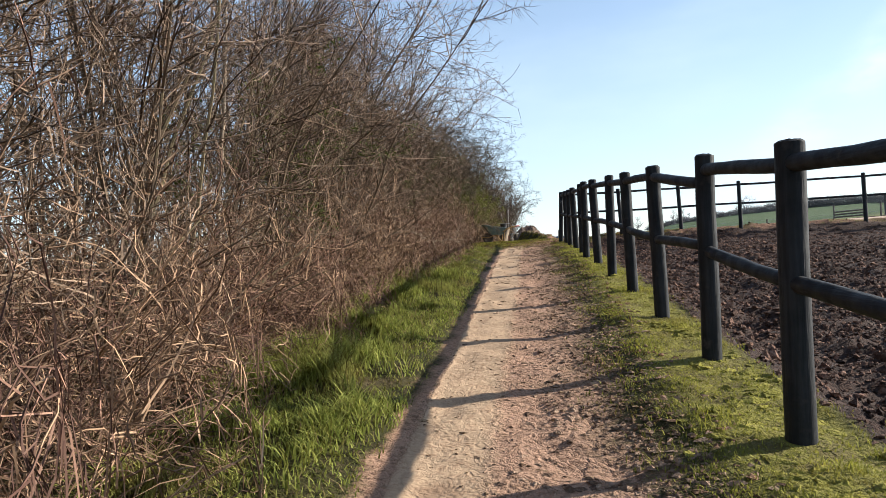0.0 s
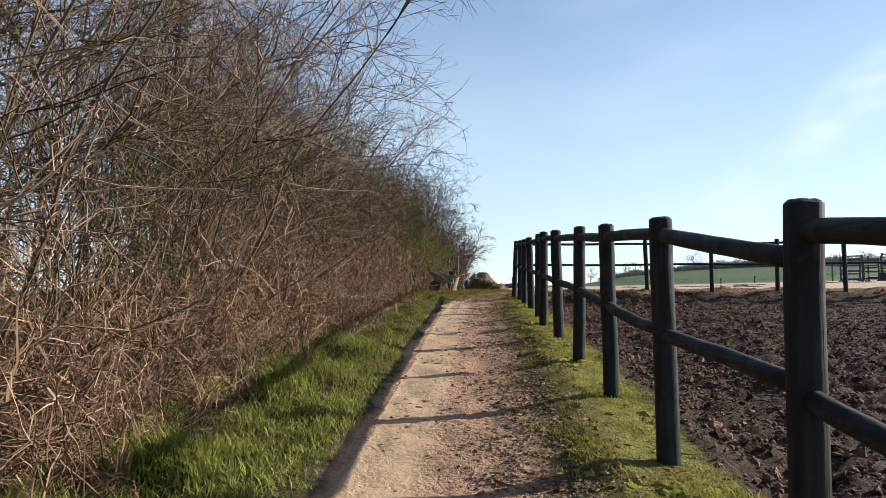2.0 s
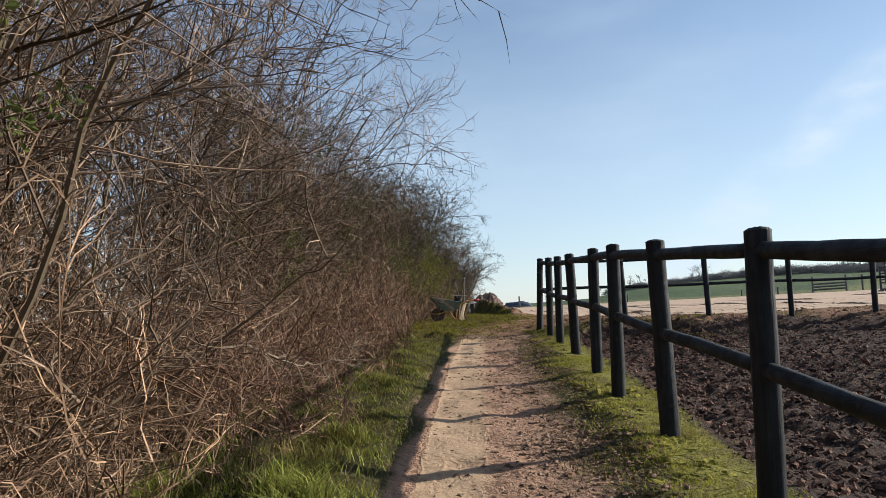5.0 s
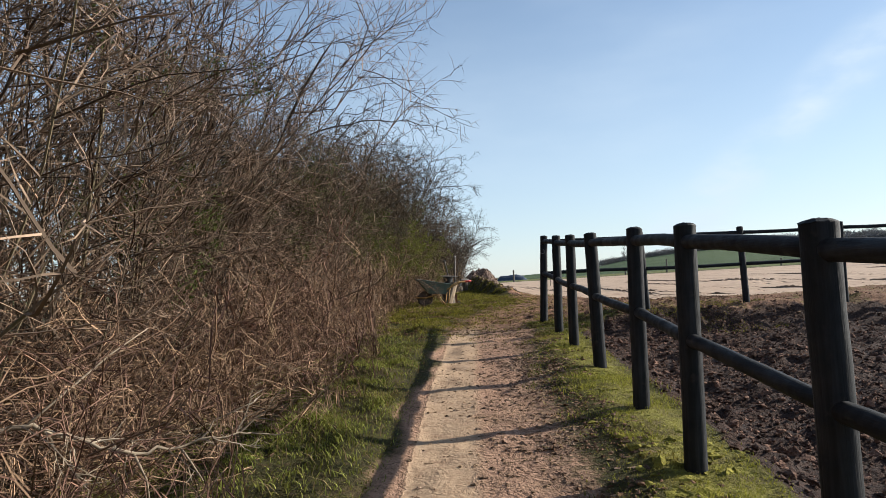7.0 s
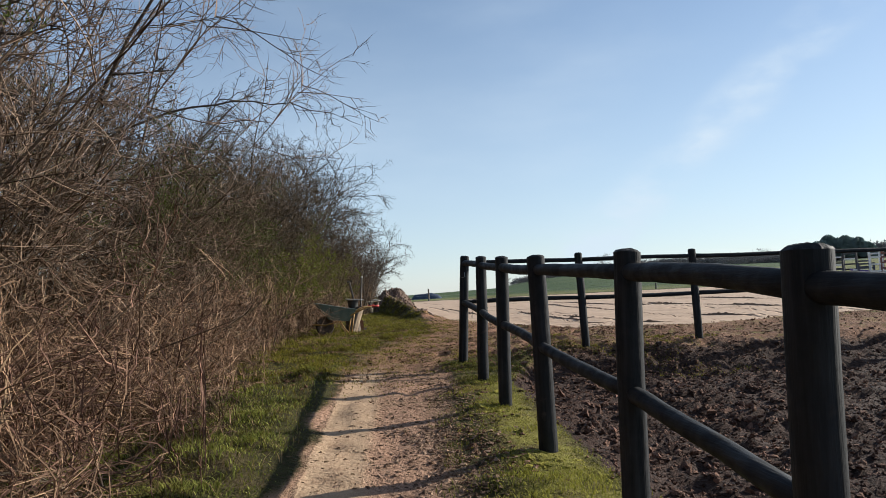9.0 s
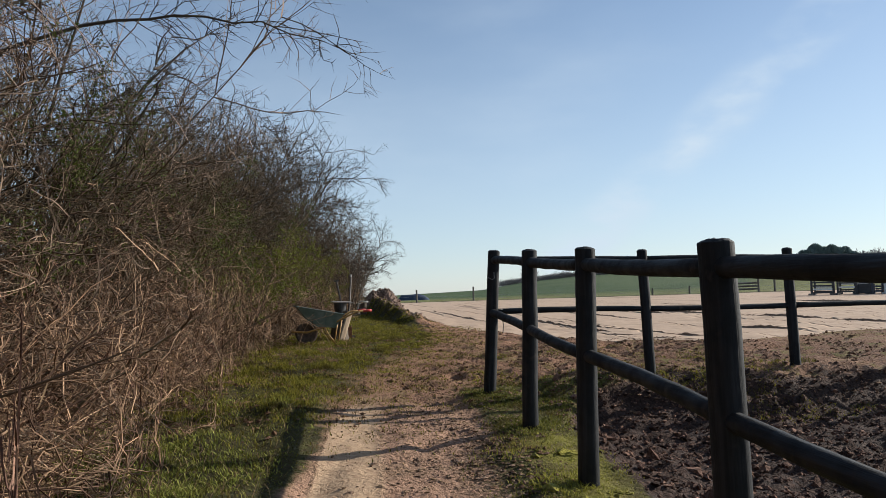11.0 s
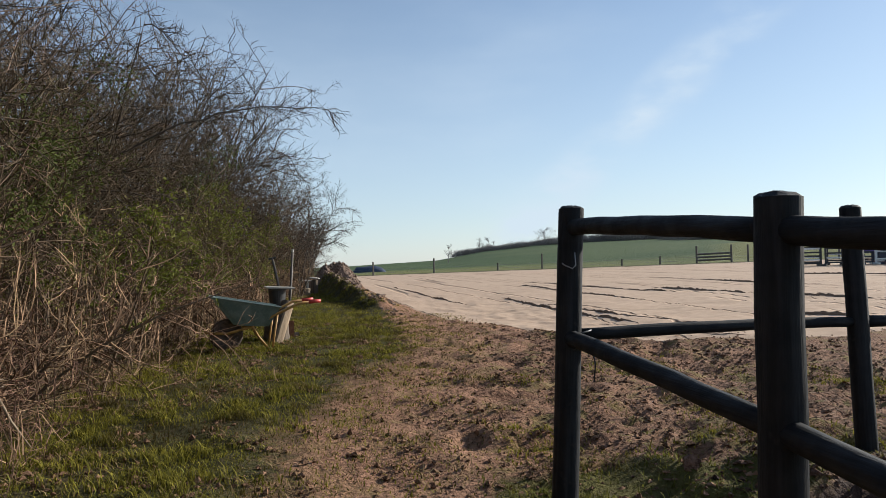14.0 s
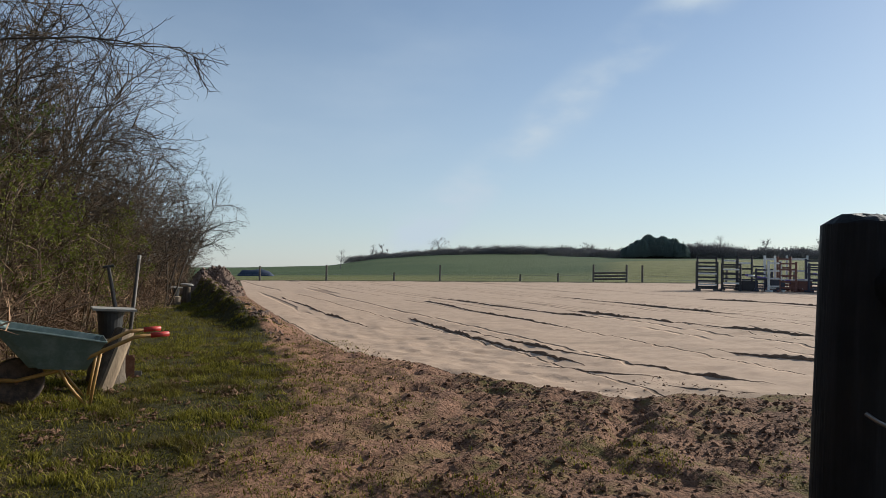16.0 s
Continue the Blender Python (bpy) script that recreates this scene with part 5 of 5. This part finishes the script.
WINGS = [(25.7, 40.9, 1.7, C_BLACK, "black painted jump wing with white rungs", 7, 0.9), (26.6, 40.3, 1.6, C_BLACK, "black painted jump wing with white rungs", 5, 0.7), (27.1, 39.8, 1.75, C_BLACK, "black painted jump wing with white rungs", 6, 0.7), (27.6, 39.4, 1.3, C_DARK, "navy painted jump wing", 4, 0.6), (28.0, 39.1, 1.75, C_WHITE, "white painted jump wing", 3, 0.5), (28.5, 38.7, 1.7, C_BROWN, "brown stained jump wing", 4, 0.6), (28.9, 38.3, 1.75, C_WHITE, "white painted jump wing", 3, 0.9), (29.4, 37.8, 1.6, C_DARK, "navy painted jump wing", 5, 0.7), (29.9, 37.3, 1.7, C_BLACK, "black painted jump wing with white rungs", 5, 0.6), (30.4, 36.9, 1.65, C_DARK, "navy painted jump wing", 3, 0.6), (30.9, 36.3, 1.7, C_BROWN, "brown stained jump wing", 4, 0.6), (31.5, 35.7, 1.75, C_DARK, "navy painted jump wing", 4, 0.7)]
for i, (wx, wy, wh, wm, wlab, wr, ww) in enumerate(WINGS):
    jump_wing(wx + 0.5, wy + 1.0, -46 + 25 * math.sin(i * 2.1), ww, wh, wm, wlab, wr)
for i, (wx, wy, wh, wm, wlab, wr, ww) in enumerate(WINGS[::-1]):
    if i % 4 != 1:
        jump_wing(wx - 0.2 + 0.1 * math.sin(i), wy + 0.1, -42 + 30 * math.cos(i * 1.7), ww * 1.2, wh * 0.85, wm, wlab, wr + 1)
for i in range(5):
    px, py = 27.2 + 0.85 * i, 40.2 - 0.8 * i
    blk = thing("jump_block", pose(px, py, height(px, py), 0, 0, -45 + 12 * math.sin(i * 3)), ("black wooden jump block", "navy wooden jump block", "brown wooden jump block")[i % 3], "jump block", group="jump blocks")
    part("body", box(0.9, 0.4, 0.5 + 0.1 * (i % 2), Matrix.Translation((0, 0, 0.26)), 0.02), (C_BLACK, C_DARK, C_BROWN)[i % 3], blk)
    part("cap", box(0.96, 0.46, 0.05, Matrix.Translation((0, 0, 0.56 + 0.05 * (i % 2))), 0.01), (C_DARK, C_WHITE, C_WHITE)[i % 3], blk)
filler = thing("jump_filler", pose(30.6, 37.6, height(30.6, 37.6) + 0.55, 0, 0, -50), "white framed lime green jump filler panel", "jump filler")
part("panel", box(0.9, 0.05, 0.95, Matrix.Translation((0, 0, 0.45)), 0.01), C_WHITE, filler)
part("inset", box(0.6, 0.02, 0.7, Matrix.Translation((0, -0.04, 0.45)), 0.01), C_GREEN, filler)
part("stand", box(1.0, 0.4, 0.62, Matrix.Translation((0, 0.1, -0.3)), 0.01), C_DARK, filler)
for i in range(9):
    a = random.Random(i)
    px, py = 28.2 + 0.33 * i, 39.6 - 0.36 * i
    pole = thing("jump_pole", pose(px, py, height(px, py) + 0.12, a.uniform(-8, 8), a.uniform(-30, 30) if i % 3 == 0 else 0, -45 + a.uniform(-25, 25)), ("violet painted jump pole lying among the wings", "white painted jump pole lying among the wings", "brown jump pole leaning on the wings")[i % 3], "jump pole", group="jump poles")
    part("pole", tube([(-1.4, 0, 0.3 if i % 3 == 0 else 0), (1.4, 0, 0.6 if i % 3 == 0 else 0.02)], 0.055, 10), (C_PURPLE, C_WHITE, C_BROWN)[i % 3], pole, smooth=True)
    for s in (-1.1, 0, 1.1):
        part("band", tube([(s - 0.14, 0, (0.45 + 0.107 * (s - 0.14)) if i % 3 == 0 else 0.01), (s + 0.14, 0, (0.45 + 0.107 * (s + 0.14)) if i % 3 == 0 else 0.01)], 0.058, 10), (C_WHITE, C_BROWN, C_WHITE)[i % 3], pole, smooth=True)

tarp = thing("tarpaulin_clamp", pose(7.8, 85.5, height(7.8, 85.5) - 0.1, 0, 0, -8), "long low clamp under a dark blue tarpaulin", "tarpaulin")
bm = bmesh.new()
sect = [(-1.6, 0), (-1.3, 0.7), (-0.7, 1.15), (0, 1.25), (0.7, 1.1), (1.3, 0.65), (1.6, 0)]
rings = [[bm.verts.new((u, 0.6 * v, w * k + 0.05 * math.sin(u * 3 + v))) for v, w in sect] for u, k in ((-1.9, 0.06), (-1.4, 0.5), (-0.5, 0.6), (0.5, 0.62), (1.3, 0.5), (1.9, 0.06))]
for ra, rb in zip(rings, rings[1:]):
    for i in range(len(sect) - 1):
        bm.faces.new((ra[i], ra[i + 1], rb[i + 1], rb[i]))
bm.faces.new(rings[0])
bm.faces.new(rings[-1][::-1])
part("sheet", bm, M_TARP, tarp, smooth=True)

# distance haze is put into these colours: greyer bark, paler needles
M_FARBARK = bark_material("hazed_far_bark", (0.17, 0.155, 0.15), (0.24, 0.22, 0.21), (0.18, 0.175, 0.155))
M_CONIFER = blade_material("hazed_conifer_needles", (0.24, 0.30, 0.28), (0.30, 0.36, 0.33), (0.26, 0.32, 0.29), 0.6)


def twig_cloud(g, n, rx, rz, z0, long, wide):
    """Many thin outward-pointing twigs within a rounded crown, each a slim three-sided spike."""
    d = unit(g.normal(0, 1, (n, 3)))
    d[:, 2] = np.abs(d[:, 2]) * 1.1 - 0.25
    k = g.uniform(0.25, 1, (n, 1)) ** 0.5 * (1 + 0.25 * g.normal(0, 1, (n, 1)) * 0.6)
    root = d * k * np.array((rx, rx, rz)) + (0, 0, z0)
    way = unit(d + g.normal(0, 0.5, (n, 3)) + (0, 0, 0.5)) * (long * g.uniform(0.5, 1.3, (n, 1)))
    u = unit(np.cross(way, g.normal(0, 1, (n, 3)))) * wide
    w = unit(np.cross(way, u)) * wide
    v = np.stack([root + u, root - 0.5 * u + 0.87 * w, root - 0.5 * u - 0.87 * w, root + way], 1).reshape(-1, 3)
    i = np.arange(n)[:, None] * 4
    return v, np.concatenate([i + [0, 1, 3], i + [1, 2, 3], i + [2, 0, 3]])


def bare_tree(seed, tall, crown, n1, n2, n3, label, thick=1.0):
    """A far bare tree: trunk, limbs and a fine round crown."""
    g = np.random.default_rng(seed)
    top = thing("tree", Matrix(), label, "tree", group="trees on the hill")
    c0 = grow(g, np.zeros((1, 3)) + (0, 0, -0.3), np.array([[0.03, 0.02, 1.0]]), np.array([tall * 0.75]), 8, 0.05, (0, 0, 0.02))
    l0 = np.array([tall])
    s1, w1, l1 = spawn(g, c0, l0, n1, 0.3, 0.98, 50, crown)
    c1 = grow(g, s1, w1, l1, 6, 0.12, (0, 0, 0.08))
    s2, w2, l2 = spawn(g, c1, l1, n2, 0.25, 1.0, 45, 0.5)
    c2 = grow(g, s2, w2, l2, 4, 0.18, (0, 0, 0.06))
    s3, w3, l3 = spawn(g, c2, l2, n3, 0.1, 1.0, 48, 0.6)
    c3 = grow(g, s3, w3, l3, 3, 0.2, (0, 0, 0.04))
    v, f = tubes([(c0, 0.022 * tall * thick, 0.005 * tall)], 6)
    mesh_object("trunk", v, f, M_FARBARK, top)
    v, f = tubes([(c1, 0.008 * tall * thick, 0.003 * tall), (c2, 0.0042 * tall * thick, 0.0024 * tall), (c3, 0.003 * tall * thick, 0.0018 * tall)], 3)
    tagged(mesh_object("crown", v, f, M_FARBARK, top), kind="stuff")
    return top


def far_bush(seed, label):
    g = np.random.default_rng(seed)
    top = thing("hedgerow_bush", Matrix(), label, "bush", group="hedgerow on the hill")
    v, f = twig_cloud(g, 800, 2.4, 1.7, 0.3, 0.34, 0.06)
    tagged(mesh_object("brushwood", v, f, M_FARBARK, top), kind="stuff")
    return top


def conifer(seed, tall):
    g = np.random.default_rng(seed)
    top = thing("evergreen_tree", Matrix(), "dark rounded evergreen tree in a small plantation", "tree", group="evergreen plantation")
    part("trunk", tube([(0, 0, -0.3), (0, 0, tall)], [0.16, 0.02], 6), M_FARBARK, top)
    n = 600
    h = g.uniform(0.08, 1, n) ** 0.8
    a = g.uniform(0, 2 * np.pi, n)
    r = 0.46 * tall * np.sqrt(np.clip(1.03 - h ** 3.4, 0.02, 1)) * g.uniform(0.45, 1.1, n)
    tip = np.stack([r * np.cos(a), r * np.sin(a), h * tall - 0.12 * r], 1)
    root = np.stack([0.2 * r * np.cos(a), 0.2 * r * np.sin(a), h * tall + 0.10 * r], 1)
    side = np.stack([-np.sin(a), np.cos(a), 0 * a], 1) * (0.11 * tall * (1.1 - h))[:, None]
    mid = root * 0.45 + tip * 0.55
    v = np.stack([root, mid + side, tip, mid - side, mid + (0, 0, 0.28)], 1).reshape(-1, 3)
    i = np.arange(n)[:, None] * 5
    f = np.concatenate([i + [0, 1, 4], i + [1, 2, 4], i + [2, 3, 4], i + [3, 0, 4], i + [0, 3, 2], i + [0, 2, 1]])
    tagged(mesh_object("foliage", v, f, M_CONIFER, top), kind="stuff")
    return top


def polar(az, d):
    return 1.45 + d * math.sin(radians(az)), 14.3 + d * math.cos(radians(az))


def put_far(ob, az, d, size, first):
    fx, fy = polar(az, d)
    m = pose(fx, fy, height(fx, fy) - 0.1, 0, 0, az * 37 % 360)
    if first:
        ob.matrix_world = m
        ob.scale = (size,) * 3
    else:
        copy_thing(ob, m).scale = (size,) * 3


TREES = [bare_tree(300, 7, 0.42, 12, 50, 170, "bare spreading tree on the far hill"), bare_tree(301, 7, 0.30, 12, 48, 150, "bare upright tree on the far hill"), bare_tree(302, 7, 0.46, 10, 48, 150, "bare low spreading tree on the far hill")]
BUSH = [far_bush(320 + i, "far bare brown hedgerow bush on the hill") for i in range(3)]
rr = random.Random(9)
spots = [(11.9, 152, 0.75, 1), (20.1, 246, 1.15, 0), (14.6, 240, 0.95, 1), (15.4, 243, 0.85, 2), (32.6, 232, 0.85, 0), (41.2, 225, 1.0, 1), (42.8, 215, 1.2, 1), (46.0, 215, 0.95, 2), (49.5, 220, 1.1, 1), (51.6, 215, 1.45, 1), (54, 200, 1.2, 0)]
used = set()
for az, d, sz, k in spots:
    put_far(TREES[k], az, d, sz, k not in used)
    used.add(k)
for i in range(20):
    az = 13.6 + i * 1.2 + rr.uniform(-0.2, 0.2)
    put_far(TREES[rr.randrange(3)], az, 250 + rr.uniform(-6, 6), rr.uniform(0.36, 0.62), False)
fresh = [True, True, True]
for i in range(110):
    az = 12.6 + i * 0.37
    k = i % 3
    put_far(BUSH[k], az, (246 if az < 34 else 205) + rr.uniform(-5, 5), rr.uniform(0.8, 1.4) * (1.0 if az < 21 else 1.3), fresh[k])
    fresh[k] = False
for i in range(70):
    put_far(BUSH[i % 3], 30 + i * 0.42, 214 + rr.uniform(-14, 14), rr.uniform(0.9, 1.6) * (0.8 if i < 14 else 1.15), False)
for i in range(16):
    put_far(BUSH[i % 3], 39.9 + 0.24 * i + rr.uniform(-0.1, 0.1), 204 + rr.uniform(-5, 5), rr.uniform(1.7, 2.3) * (0.75 if i in (0, 1, 14, 15) else 1), False)
FIR = [conifer(340, 6.0), conifer(341, 5.6)]
fresh = [True, True]
for i in range(22):
    put_far(FIR[i % 2], 35.6 + (i % 11) * 0.47 + rr.uniform(-0.15, 0.15), 192 + 7 * (i // 11) + rr.uniform(-3, 3), rr.uniform(0.82, 1.0) * (1.12 - 0.02 * (i % 11 - 5) ** 2), fresh[i % 2])
    fresh[i % 2] = False

# ---- larger hedge trees that reach over the path, leafy shrub, fallen branches ----
M_DARKBARK = bark_material("dark_hawthorn_bark", (0.055, 0.042, 0.032), (0.095, 0.075, 0.058), (0.09, 0.085, 0.045))
M_BUDS = blade_material("young_yellow_green_leaves", (0.14, 0.15, 0.028), (0.085, 0.095, 0.02), (0.17, 0.16, 0.045), 0.4)
M_IVY = blade_material("ivy_leaves", (0.06, 0.075, 0.02), (0.10, 0.115, 0.03), (0.08, 0.085, 0.025), 0.3)


def hedge_tree(x, y, tall, limbs, reach, seed, label):
    """A crooked bare tree with limbs spreading towards the path."""
    g = np.random.default_rng(seed)
    top = thing("hedge_tree", pose(x, y, height(x, y)), label, "tree", group="hedge along the path")
    n = 4
    start = np.stack([g.uniform(-0.25, 0.25, n), g.uniform(-0.3, 0.3, n), np.full(n, -0.1)], 1)
    way = np.stack([g.uniform(0.0, 0.45, n), g.normal(0, 0.25, n), np.ones(n)], 1)
    l0 = tall * g.uniform(0.75, 1.0, n)
    c0 = grow(g, start, way, l0, 12, 0.10, (0.02, 0, 0.02))
    for i in range(n):
        v, f = tubes([(c0[i:i + 1], g.uniform(0.022, 0.04), 0.008)], 7)
        mesh_object("trunk", v, f, M_DARKBARK, top, smooth=True)
    s1, w1, l1 = spawn(g, c0, l0, limbs, 0.4, 0.98, 55, 0.42 * reach)
    w1[:, 0] += 0.45
    c1 = grow(g, s1, w1, l1, 10, 0.16, (0.04, 0, 0.0))
    s2, w2, l2 = spawn(g, c1, l1, limbs * 7, 0.2, 1.0, 45, 0.40)
    c2 = grow(g, s2, w2 + np.array((0.15, 0, 0.05)), l2, 7, 0.22, (0.02, 0, 0.02))
    s3, w3, l3 = spawn(g, c2, l2, limbs * 32, 0.1, 1.0, 52, 0.42)
    c3 = grow(g, s3, w3, np.maximum(l3, 0.08), 4, 0.28, (0, 0, 0.03))
    for i in range(limbs):
        v, f = tubes([(c1[i:i + 1], g.uniform(0.008, 0.014), 0.0035)], 5)
        mesh_object("limb", v, f, M_DARKBARK, top)
    v, f = tubes([(c2, 0.0052, 0.0024), (c3, 0.003, 0.0016)], 3)
    tagged(mesh_object("brushwood", v, f, M_DARKBARK, top), kind="stuff")
    return top


hedge_tree(-2.5, 11.6, 5.0, 18, 0.42, 401, "crooked dark bare hawthorn tree in the hedge")
hedge_tree(-2.5, 15.2, 5.0, 20, 0.46, 402, "crooked dark bare hawthorn spreading over the path")
hedge_tree(-1.9, 19.4, 4.6, 24, 0.5, 403, "dark bare hawthorn with long overhanging twigs")
hedge_tree(-1.3, 25.0, 5.9, 26, 0.8, 404, "dark bare hawthorn leaning out of the hedge")
hedge_tree(0.75, 33.8, 4.1, 40, 0.85, 405, "bare spreading tree at the hedge's far end")


def reaching_branch(start, end, seed, label):
    """One long bare branch that arches out of the hedge with short side twigs."""
    g = np.random.default_rng(seed)
    a, b = np.array(start, float), np.array(end, float)
    t = np.linspace(0, 1, 14)[:, None]
    line = a + (b - a) * t + np.array((0, 0, 1)) * (0.35 * np.sin(np.pi * t)) + g.normal(0, 0.03, (14, 3)) * t
    c0 = line[None]
    l0 = np.array([np.linalg.norm(b - a)])
    s1, w1, l1 = spawn(g, c0, l0, 34, 0.3, 1.0, 50, 0.17)
    c1 = grow(g, s1, w1, l1, 6, 0.25, (0.02, 0, -0.02))
    s2, w2, l2 = spawn(g, c1, l1, 120, 0.1, 1.0, 50, 0.4)
    c2 = grow(g, s2, w2, np.maximum(l2, 0.05), 4, 0.3, (0, 0, 0))
    top = thing("branch", Matrix(), label, "branch", group="hedge along the path")
    v, f = tubes([(c0, 0.016, 0.003)], 6)
    mesh_object("limb", v, f, M_DARKBARK, top, smooth=True)
    v, f = tubes([(c1, 0.0045, 0.002), (c2, 0.0026, 0.0014)], 3)
    tagged(mesh_object("brushwood", v, f, M_DARKBARK, top), kind="stuff")


reaching_branch((-1.7, 13.3, 3.15), (0.96, 13.6, 3.50), 411, "long dark bare branch arching over the path")
reaching_branch((-1.2, 19.6, 2.7), (1.58, 19.8, 3.55), 412, "thin bare branch reaching out with buds")


def leafy_shrub(x, y, tall, wide, n, material, label, seed):
    g = np.random.default_rng(seed)
    top, (c2, c3) = tall_shrub(seed, 8, tall, 30, 120, 200, 0.2, label, 0.9, name="leafy_shrub")
    top.matrix_world = pose(x, y, height(x, y))
    at = np.concatenate([c2.reshape(-1, 3), c3.reshape(-1, 3)])
    at = at[g.integers(0, len(at), n)] + g.normal(0, 0.03, (n, 3))
    a = unit(g.normal(0, 1, (n, 3)))
    b = unit(np.cross(a, g.normal(0, 1, (n, 3))))
    s = g.uniform(0.010, 0.024, (n, 1)) * wide
    fold = np.cross(a, b) * s * 0.25
    v = np.stack([at - a * s, at + b * s * 0.55 + fold, at + a * s, at - b * s * 0.55 + fold], 1).reshape(-1, 3)
    i = np.arange(n)[:, None] * 4
    tagged(mesh_object("foliage", v, np.concatenate([i + [0, 1, 2], i + [0, 2, 3]]), material, top), kind="stuff")


for k, (lx, ly, lt) in enumerate(((-0.35, 23.6, 2.1), (-0.1, 25.6, 2.3), (0.15, 27.6, 2.0), (-0.85, 18.3, 1.9), (-0.75, 20.0, 2.1), (-0.6, 21.9, 2.2))):
    leafy_shrub(lx, ly, lt, 1.2, 2600, M_BUDS, "shrub with young yellow-green leaves in the hedge", 420 + k)
for k, (lx, ly, lt) in enumerate(((-1.9, 2.6, 2.6), (-2.0, 9.4, 3.0), (-1.7, 13.2, 2.8), (-1.2, 18.6, 3.0), (-0.9, 21.4, 2.6), (-1.6, 15.4, 3.4), (-1.5, 17.1, 3.4), (-1.35, 19.9, 3.2))):
    leafy_shrub(lx, ly, lt, 0.9, 4200, M_IVY, "ivy-grown stems deep in the hedge", 430 + k)


def bent_branch(points, r, material, label, forks, sprays=0):
    top = thing("fallen_branch", Matrix(), label, "branch", group="fallen branches")
    g = np.random.default_rng(len(points) * 7 + sprays)
    knots = np.array(points, float)
    fine = np.stack([np.interp(np.linspace(0, len(points) - 1, 4 * len(points)), np.arange(len(points)), knots[:, i]) for i in range(3)], 1)
    fine[1:-1] = (fine[:-2] + fine[1:-1] + fine[2:]) / 3 + g.normal(0, 0.006, (len(fine) - 2, 3))
    part("limb", tube(fine, [r * (1 - 0.75 * i / (len(fine) - 1)) * g.uniform(0.85, 1.15) for i in range(len(fine))], 7), material, top, smooth=True)
    for i, f in enumerate(forks):
        part("fork", tube(f, [r * 0.5 * (1 - 0.6 * k / (len(f) - 1)) for k in range(len(f))], 6), material, top, smooth=True)
    if sprays:
        s1, w1, l1 = spawn(g, fine[None], np.array([np.linalg.norm(knots[-1] - knots[0])]), sprays, 0.25, 1.0, 45, 0.22)
        c1 = grow(g, s1, w1, l1, 7, 0.22, (0.02, 0, 0.0))
        s2, w2, l2 = spawn(g, c1, l1, sprays * 4, 0.2, 1.0, 45, 0.4)
        c2 = grow(g, s2, w2, l2, 4, 0.25, (0, 0, 0))
        v, f = tubes([(c1, r * 0.35, r * 0.12), (c2, r * 0.2, r * 0.1)], 4)
        tagged(mesh_object("spray", v, f, material, top), kind="stuff")


bent_branch([(-1.35, 6.35, 0.78), (-0.79, 6.45, 0.86), (-0.68, 6.5, 0.88), (-0.55, 6.6, 0.79), (-0.37, 6.68, 0.71), (-0.24, 6.8, 0.71), (-0.1, 6.86, 0.73), (0.02, 6.95, 0.72)], 0.012, M_PALE, "pale dead branch hanging out of the brambles",
            [[(-0.68, 6.5, 0.88), (-0.6, 6.65, 0.99), (-0.52, 6.8, 1.10), (-0.40, 6.9, 1.2)], [(-0.24, 6.8, 0.71), (-0.19, 6.8, 0.64), (-0.13, 6.77, 0.57)], [(-0.37, 6.68, 0.71), (-0.33, 6.7, 0.6), (-0.3, 6.66, 0.5)]], 14)
bent_branch([(-1.5, 15.9, 1.0), (-1.0, 16.0, 1.06), (-0.72, 16.05, 1.1), (-0.5, 16.1, 1.12)], 0.020, M_PALE, "broken pale branch caught in the hedge", [[(-0.5, 16.1, 1.12), (-0.44, 16.14, 0.95), (-0.36, 16.2, 0.78)], [(-1.0, 16.0, 1.06), (-0.85, 15.95, 0.9), (-0.78, 15.95, 0.74)]], 6)
bent_branch([(-1.75, 1.6, 0.2), (-1.7, 1.7, 1.4), (-1.62, 1.75, 2.2), (-1.6, 1.8, 3.2), (-1.52, 1.8, 4.0)], 0.022, M_PALE, "slender pale birch stem in the hedge", [])

# long bramble canes that arch out of the hedge and trail over the verge
rc = random.Random(77)
for i in range(26):
    cy = -2.2 + 0.66 * i + rc.uniform(-0.25, 0.25)
    cx = hedge_x(cy) - 0.35
    out, along, rise_c = rc.uniform(0.45, 0.95), rc.uniform(-0.9, 0.9), rc.uniform(0.35, 0.9)
    line = []
    for k in range(7):
        u = k / 6
        px, py = cx + out * u ** 0.8, cy + along * u
        line.append((px, py, height(px, py) + 0.03 + rise_c * (1 - u) * (0.35 + 1.3 * u) + rc.uniform(-0.015, 0.015)))
    bent_branch(line, rc.uniform(0.004, 0.007), (M_PALE, M_CANE, M_STRAWCANE)[i % 3], ("pale trailing bramble cane arching over the verge", "reddish trailing bramble cane arching over the verge", "straw-brown trailing bramble cane arching over the verge")[i % 3], [], 5)

# twine and wire on the corner post
knot = thing("twine", Matrix(), "black twine wound round the corner post", "twine")
for i in range(3):
    zz = 1.36 + 0.03 * i
    part("loop", tube([(2.425 + 0.070 * math.cos(a), 15.0 + 0.070 * math.sin(a), zz + 0.012 * math.sin(a + i)) for a in np.linspace(0, 2 * math.pi, 17)], 0.005, 6), M_BUCKET, knot, smooth=True)
part("loose_end", tube([(2.47, 14.93, 1.37), (2.48, 14.91, 1.28), (2.475, 14.92, 1.2)], 0.004, 5), M_BUCKET, knot)
hook = thing("wire_hook", Matrix(), "bent bright wire hanging on the corner post", "wire")
part("wire", tube([(2.40, 14.925, 1.80), (2.402, 14.922, 1.74), (2.385, 14.92, 1.725), (2.355, 14.935, 1.74), (2.345, 14.945, 1.75)], 0.0028, 6), M_WIRE, hook, smooth=True)
